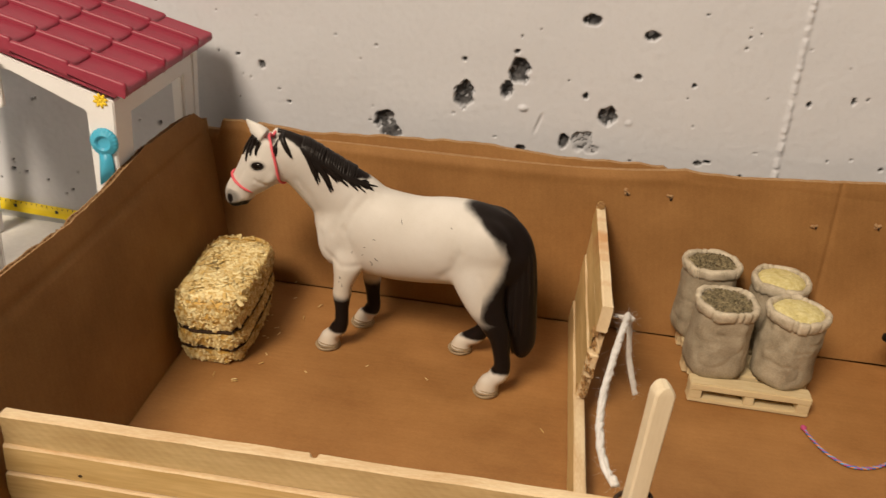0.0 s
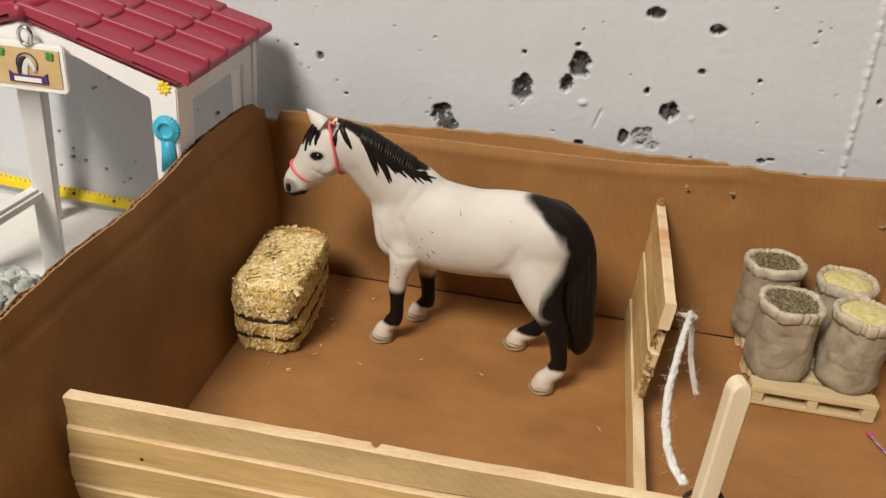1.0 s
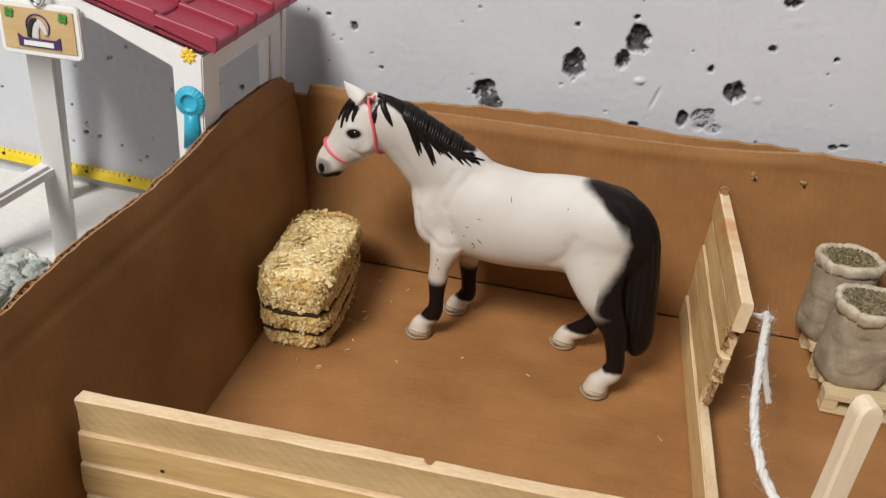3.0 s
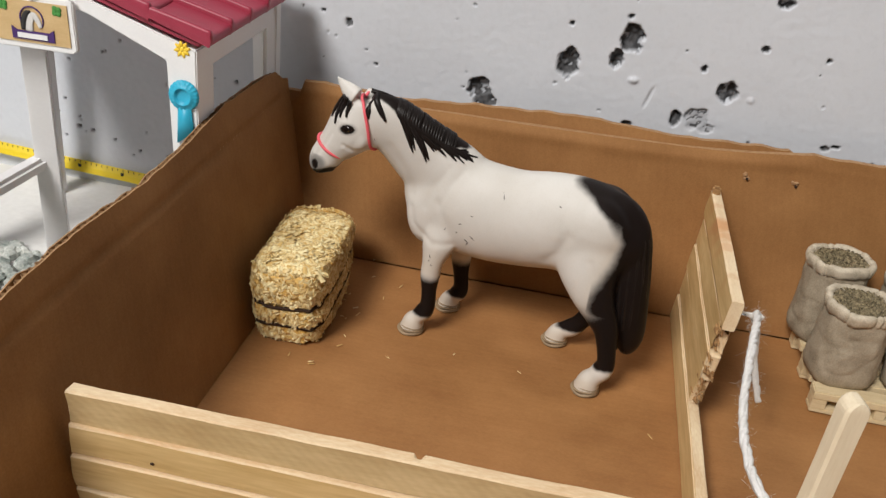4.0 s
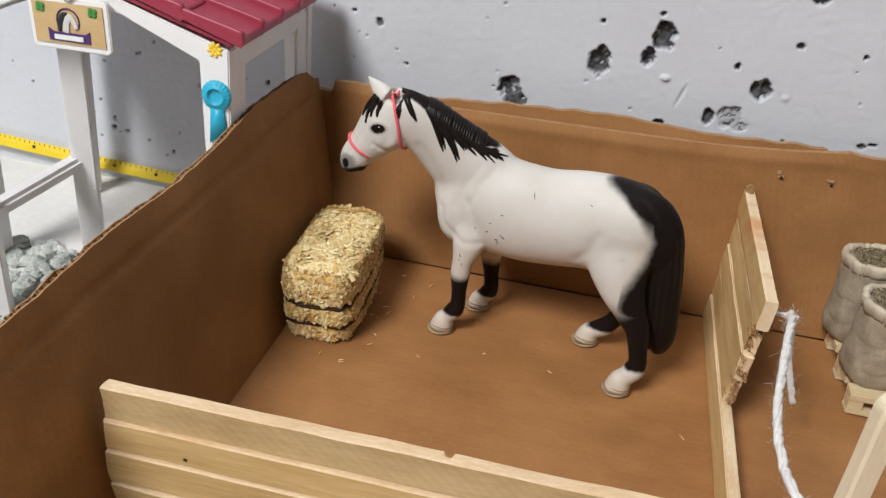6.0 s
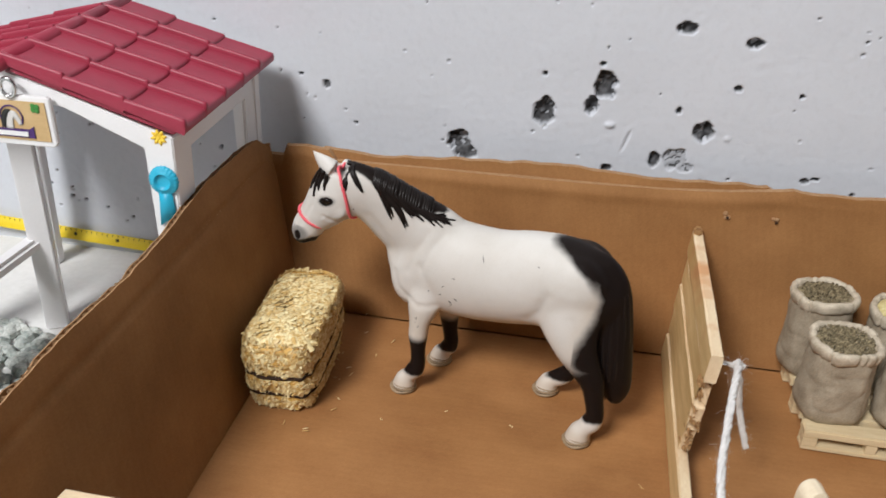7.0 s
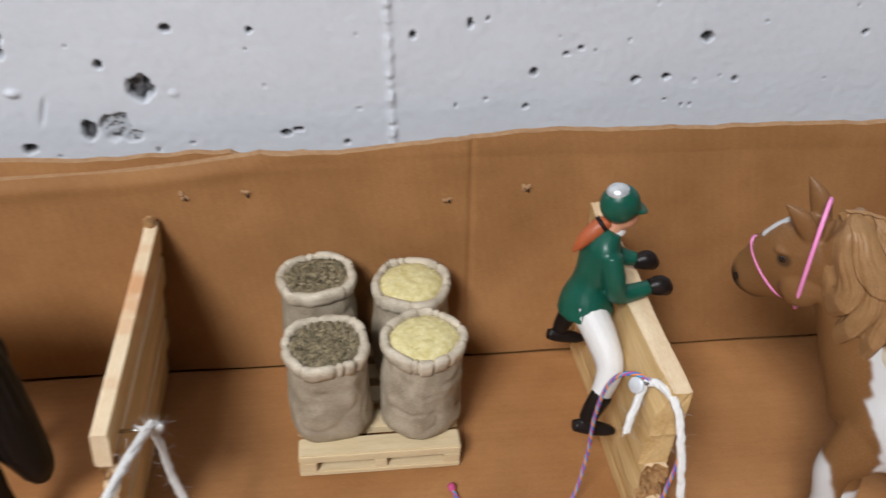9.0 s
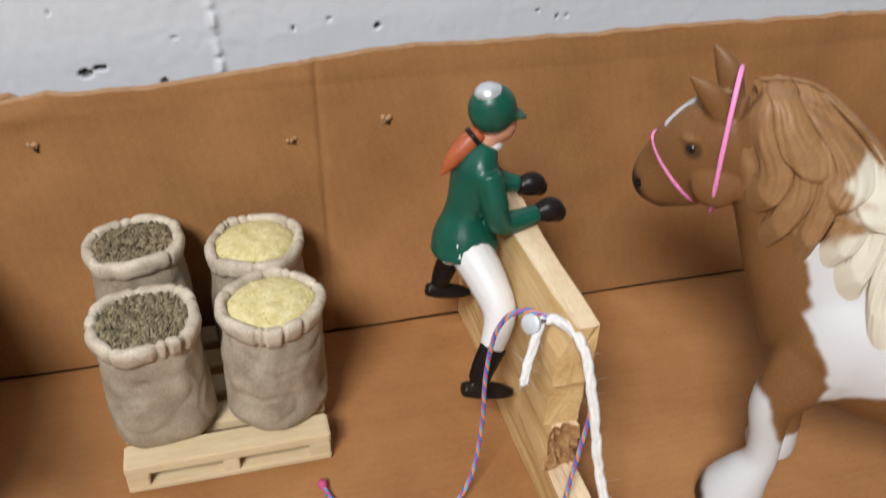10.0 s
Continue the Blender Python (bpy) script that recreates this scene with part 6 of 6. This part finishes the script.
def brown_horse():
    body = rings_of([(-32, 0, 58, 10, 9), (-38, 0, 60, 22, 15), (-50, 0, 61, 25, 18), (-65, 0, 60, 24, 19), (-82, 0, 61, 23.5, 19), (-100, 0, 64, 24, 18.5), (-114, 0, 66, 22, 16), (-124, 0, 66, 14, 10)])
    neck = rings_of([(-44, 0, 66, 26, 15), (-35.4, 0, 77.4, 22.6, 13), (-26.2, 0, 90.4, 18.4, 11), (-17.4, 0, 101.2, 14.2, 9), (-10, 0, 108.6, 11, 7.5), (-6, 0, 111, 8, 6)])
    head = rings_of([(-9, 0.5, 107, 8, 6), (-6, 0, 104, 12, 7.6), (-2, -1, 99.8, 12.6, 8), (2.3, -2.2, 94.8, 11.6, 7.2), (5.8, -3.4, 90.2, 10.2, 6.2), (8.8, -4.6, 86.6, 8.6, 5.7), (11, -5.6, 83, 6.4, 5.1), (11.9, -6, 80.8, 3.4, 3.4)])
    jaw = ball((-7 * mm, 0, 94.5 * mm), (7 * mm, 6.3 * mm, 7.5 * mm))
    legs = [
        [(-37, 9, 55, 10.5, 8), (-32.5, 12, 46, 7.4, 6.2), (-30, 13, 38, 5.4, 5), (-31, 13.2, 28, 4.1, 4), (-31.2, 13.3, 20, 4.3, 4.2), (-29, 13.4, 13, 6.2, 6), (-27, 13.4, 6, 8.2, 8), (-26.5, 13.4, 0.6, 8.8, 8.6)],
        [(-41, -9, 54, 12, 8), (-39, -12, 43, 8, 6.6), (-37.5, -13, 32, 5.4, 5.2), (-37, -13.2, 22, 4.2, 4.2), (-37, -13.4, 12, 5, 5), (-36, -13.4, 5.5, 6.6, 6.6), (-35.5, -13.4, 0.6, 7, 7)],
        [(-108, 7, 62, 17, 10), (-112, 11, 48, 11, 8), (-119, 13, 36, 6.5, 6), (-122, 13.4, 22, 5, 4.8), (-120, 13.6, 10, 6.5, 6.5), (-118, 13.6, 0.6, 8.2, 8.2)],
        [(-104, -7, 62, 17, 10), (-107, -11, 48, 11, 8), (-112, -13, 36, 6.5, 6), (-113, -13.4, 22, 5, 4.8), (-110, -13.6, 10, 6.5, 6.5), (-108, -13.6, 0.6, 8.2, 8.2)],
    ]
    ears = [smooth_tube([Vector(a) * mm, (Vector(a) * 0.5 + Vector(e) * 0.5 + Vector((-0.8, 0, 0.5))) * mm, Vector(e) * mm], [2.8 * mm, (3 * mm, 2.1 * mm), 0.5 * mm], 4, 12) for a, e in (((-3, -5, 111), (4, -5.5, 123)), ((-2, 4, 110), (7, 6.2, 119)))]
    tail = rings_of([(-118, 0, 80, 6, 5), (-128, 0, 72, 8, 7), (-133, 0, 55, 9, 8), (-134, 0, 35, 8, 7), (-132, 0, 18, 3, 3)])
    muscle = [ball(Vector((-40, y, 60)) * mm, (12 * mm, 8 * mm, 17 * mm)) for y in (10, -10)]
    extra = [(*ball(Vector((3.0, 5.6, 101.4)) * mm, (1.5 * mm, 1.2 * mm, 1.3 * mm)), 2), (*ball(Vector((1.9, -9.0, 100.8)) * mm, (1.6 * mm, 1 * mm, 1.2 * mm)), 2)]
    extra.append((*ball(Vector((14.6, -3.4, 86.4)) * mm, (0.9 * mm, 0.9 * mm, 1.2 * mm)), 2))
    muscle += [ball(Vector(c) * mm, tuple(r * mm for r in q)) for c, q in (((3.2, 5.2, 103.4), (3.2, 1.7, 1.1)), ((2.2, 5.2, 99.4), (2.8, 1.4, 0.9)), ((13.6, -3.2, 86.4), (2.2, 1.8, 2.6)), ((8.4, -4.6, 80.6), (2.8, 3, 1.8)), ((-4, 5.6, 93), (6, 2.6, 6)))]
    skin = [body, neck, head, jaw, tail] + [rings_of(r) for r in legs] + ears + muscle
    shape = remeshed("skin", skin, 0.0006, 9, lambda p: step(56, 66, p.z) * (1 - step(-20, -10, p.x)), 40)
    hull = BVHTree.FromPolygons(shape[0], shape[1])
    rng = random.Random(14)
    crest = curve([Vector(p) for p in ((-6.5, 0, 117.5), (-13.5, 0, 119), (-20, 0, 118.2), (-28, 0, 113.6), (-37, 0, 105.4), (-46.5, 0, 96), (-55, 0, 89))], 12)

    def mane(side, count, reach, back, lift, seed):
        """A carved layer of wavy locks on the neck, its border sunk into the coat."""
        nu, nv = 260, 56
        verts = []
        for i in range(nu):
            u = i / (nu - 1)
            for j in range(nv):
                v = j / (nv - 1)
                ph = u * count + 0.9 * noise.noise(Vector((u * 2.5, v * 1.3, seed))) + 0.55 * math.sin(v * 5 + u * 5 + seed) * v
                k, fr = math.floor(ph), ph - math.floor(ph)
                ridge = math.sin(math.pi * fr) ** 0.55
                fine = abs(math.sin(ph * 13.0 + 3 * noise.noise(Vector((u * 6, v * 3, seed + 4)))))
                own = 0.9 + 0.2 * abs(noise.noise(Vector((k * 3.7, seed, 1)))) * 2
                hang = lerp(u, [0, 0.15, 0.5, 0.8, 1], reach) * own * (0.86 + 0.14 * ridge)
                p = crest[min(len(crest) - 1, int(u * (len(crest) - 1)))].lerp(crest[min(len(crest) - 1, int(u * (len(crest) - 1)) + 1)], u * (len(crest) - 1) % 1)
                x = p.x - lerp(u, [0, 0.5, 1], back) * v ** 0.8 + 1.6 * math.sin(v * 5.5 + k * 1.9 + seed) * v
                z = p.z + 0.6 - hang * v ** 1.2
                hit = hull.ray_cast(Vector((x, side * 70, z)) * mm, Vector((0, -side, 0)))[0]
                y = hit.y / mm if hit is not None else -side * 0.8 * (1 - v)
                rim = min(1, v * 5 + 0.25, (1 - v) * 5, u * 14, (1 - u) * 14)
                verts.append(Vector((x, y + side * (-0.7 + rim * (lift + 2.1 * ridge * own + 0.3 * fine)), z)) * mm)
        faces = [(i * nv + j, (i + 1) * nv + j, (i + 1) * nv + j + 1, i * nv + j + 1)[::side] for i in range(nu - 1) for j in range(nv - 1)]
        extra.append((verts, faces, 1))

    mane(1, 8, [30, 38, 46, 40, 28], [1, 14, 8], 0.9, 1.0)
    mane(1, 6, [17, 24, 30, 26, 16], [5, 18, 10], 2.0, 6.0)
    mane(-1, 12, [12, 18, 24, 24, 18], [3, 3, 0], 1.0, 3.0)
    # nostril, lips and the line of the mouth
    for c, q in (((14.0, -0.9, 86.2), (1.3, 0.8, 1.5)), ((14.4, -9.6, 86), (1.3, 0.8, 1.5))):
        extra.append((*ball(Vector(c) * mm, tuple(r * mm for r in q)), 2))

    def paint(p, own):
        w = 3 * noise.noise(p * 0.09) + 1.2 * noise.noise(p * 0.3)
        if not own:
            return step(-0.7, 0.7, -(p.z - 101) * 0.06 - (p.x + 32.5) * 0.55 + w * 1.3) if p.y > 3 else 0
        k = 0.0
        if p.x > -60:
            k = max((1 - step(43, 45.5, p.z - 0.4 * w)) * step(-1, 1, p.x - lerp(p.z, [16, 24, 30, 37, 46], [-40, -38, -34, -31, -27.5]) + 0.4 * w), 1 - step(15, 17.5, p.z - 0.4 * w)) if p.y > 3 else 1 - step(9, 11, p.z - w)
        k = max(k, step(-0.9, 0.9, -33 + w - (66 - p.z) * 0.36 - p.x) * step(-0.9, 0.9, p.z + 0.6 * w - 46.5 - 0.8 * (-42.4 - p.x)) * step(-1.2, 1.2, p.x + 66 - w))
        if p.x < -95 + w:
            k = max(k, 1 - step(29, 31, p.z - w))
        d = p.x * 0.73 + (p.z - 95) * 0.68
        if p.x > -2 and 103 < p.z < 111 and abs(p.y + 1.6) < 2.4 + 0.4 * w and d > 3:
            k = 1.0
        return k

    m = pose(0.185, -0.085, 0, 0, 0, math.degrees(math.atan2(0.6, -0.8)))
    figurine("toy_horse", m, shape, extra, paint, [BROWN_COAT, BROWN_MANE, HORSE_EYE, HOOF], "brown and white plastic horse figurine with a wavy mane", lambda p: max(step(12.4, 15.4, p.x + 0.42 * (86 - p.z) + 0.8 * noise.noise(p * 0.4)) * (1 - step(86, 90, p.z)), 0.5 * (1 - step(0.5, 1.6, abs((p.z - 80.8) - 0.3 * (p.x - 8)))) * step(2, 6, p.x), 0.75 * (1 - step(1.4, 2.8, math.hypot(p.x - 2.8, p.z - 101.2)))))
    halter = thing("rubber_halter", m, "pink rubber-band halter on the brown horse", "halter")
    v, f = band((-3.8, 0.0, 101.8), (0.02, 0, 0.99), 18, 8.7, 0.3, 0.62, BAND_PINK)
    part("headpiece", mesh_of("headpiece", v, f, BAND_PINK), halter)
    v, f = band((6.2, -3.5, 91.2), (0.68, 0, 0.73), 9.9, 6.5, 0.3, 0.65, BAND_PINK)
    part("noseband", mesh_of("noseband", v, f, BAND_PINK), halter)


brown_horse()


def rider():
    """A little riding doll hung over the partition by its arms, facing +x."""
    K = Vector((0.1415, -0.054, 0.0))

    def at(x, y, z):
        return Vector((x, y, z)) * mm

    def fuse(pieces, k, voxel=0.0006):
        v, f = remeshed("doll", pieces, voxel, 2)
        return (v, f, k)

    pieces = []
    helmet = [ball(at(142, -53, 98.6), (6.5 * mm, 5.7 * mm, 6.6 * mm), 18, 12), smooth_tube([at(145, -52, 97.5), at(149, -52, 96.5), at(151.3, -52, 95.8)], [(2 * mm, 5 * mm), (0.9 * mm, 4.6 * mm), (0.4 * mm, 2.5 * mm)], 4, 12)]
    pieces.append(fuse(helmet, 0))
    pieces.append((*ball(at(140.9, -53.2, 102.9), (4 * mm, 3.7 * mm, 2.9 * mm), 14, 8), 3))
    pieces.append(fuse([ball(at(144.5, -52, 93.5), (4.7 * mm, 4.2 * mm, 5.2 * mm)), tube([at(142, -52.5, 91), at(140, -53, 86)], [2.8 * mm, 3 * mm], 10)], 1))
    pieces.append(fuse([smooth_tube([at(139.5, -52.5, 92), at(136, -53, 89.5), at(132, -53.6, 85.5), at(128.6, -54, 81.2)], [2.3 * mm, 3 * mm, 2.4 * mm, 0.5 * mm], 4, 12)], 2))
    pieces.append((*tube([at(138, -52.7, 91.2), at(136.9, -52.8, 90.4)], [2.9 * mm, 3.1 * mm], 14), 5))
    torso = [
        smooth_tube([at(141, -53, 89), at(138.6, -53.4, 84), at(137.4, -54, 77), at(135.4, -54.4, 70.5), at(135.2, -55, 64), at(135.6, -55.6, 58.6)], [(3.2 * mm, 4.6 * mm), (5.6 * mm, 8.4 * mm), (6.2 * mm, 7.4 * mm), (5.2 * mm, 6.2 * mm), (8.2 * mm, 8.8 * mm), (9.6 * mm, 10.4 * mm)], 5, 18),
        smooth_tube([at(139.5, -60.2, 84), at(140.8, -62.4, 77), at(142.6, -62.4, 70.2), at(147.5, -61, 68.8), at(154.5, -59.5, 69.6)], [3.5 * mm, 3.7 * mm, 3.5 * mm, 3.1 * mm, 2.5 * mm], 5, 12),
        smooth_tube([at(140.5, -46.8, 84), at(143.5, -43.8, 78), at(147, -43.6, 72.6), at(150.5, -45.2, 71.4), at(154, -46, 71)], [3.5 * mm, 3.6 * mm, 3.3 * mm, 2.9 * mm, 2.5 * mm], 5, 12),
    ]
    pieces.append(fuse(torso, 0))
    for y, x, z in ((-59.4, 158.6, 69.6), (-46.4, 158, 70.2)):
        pieces.append(fuse([ball(at(x - 0.6, y, z + 0.4), (4.2 * mm, 3.3 * mm, 3.6 * mm)), tube([at(x - 4.5, y, z), at(x - 1, y, z)], [2.7 * mm, 2.6 * mm], 10), ball(at(x + 2.0, y + 0.6, z - 1.2), (2.6 * mm, 2.6 * mm, 2.8 * mm))], 5))
    pieces.append((*ball(at(142.2, -52.8, 88.2), (3.3 * mm, 3.1 * mm, 1.7 * mm)), 4))
    pieces.append((*tube([at(131.5, -62.5, 64.5), at(132, -63.5, 61), at(133.5, -64.4, 57.6)], [(0.5 * mm, 0.3 * mm), (1 * mm, 0.9 * mm), (1.7 * mm, 1.2 * mm)], 8), 4))
    for s, hip, knee, boot, foot in ((1, (136, -60, 60), (140.4, -74.5, 48.6), (136.8, -79.2, 40.5), (133.2, -81, 32)), (-1, (136, -50.5, 60), (138.5, -40.5, 50), (136.6, -37.2, 41.5), (134.2, -36.6, 32.5))):
        h, q, b, e = at(*hip), at(*knee), at(*boot), at(*foot)
        pieces.append(fuse([smooth_tube([h, h * 0.5 + q * 0.5 + at(0.6, 0, 0.6), q, b], [6 * mm, 5.4 * mm, 4.5 * mm, 3.2 * mm], 5, 14)], 4))
        pieces.append(fuse([smooth_tube([b + at(0.8, 0, 1.5), b * 0.5 + e * 0.5, e], [3.7 * mm, 3.4 * mm, 2.9 * mm], 4, 12), smooth_tube([e + at(-4.4, 0, -2.2), e + at(0, 0, -3.2), e + at(6.5, -0.3 * s, -5), e + at(10.2, -0.4 * s, -6)], [(2 * mm, 2 * mm), (2.7 * mm, 2.6 * mm), (2.1 * mm, 2.5 * mm), (1 * mm, 1.4 * mm)], 4, 12)], 5))
    v, f, k = join(pieces)
    me = mesh_of("riding_doll", v, f, [JACKET, SKIN, HAIR, SILVER, TROUSER, HORSE_BLACK], k)
    part("riding_doll", me, None, None, "small painted riding doll in a green jacket leaning on the partition", "doll")


rider()
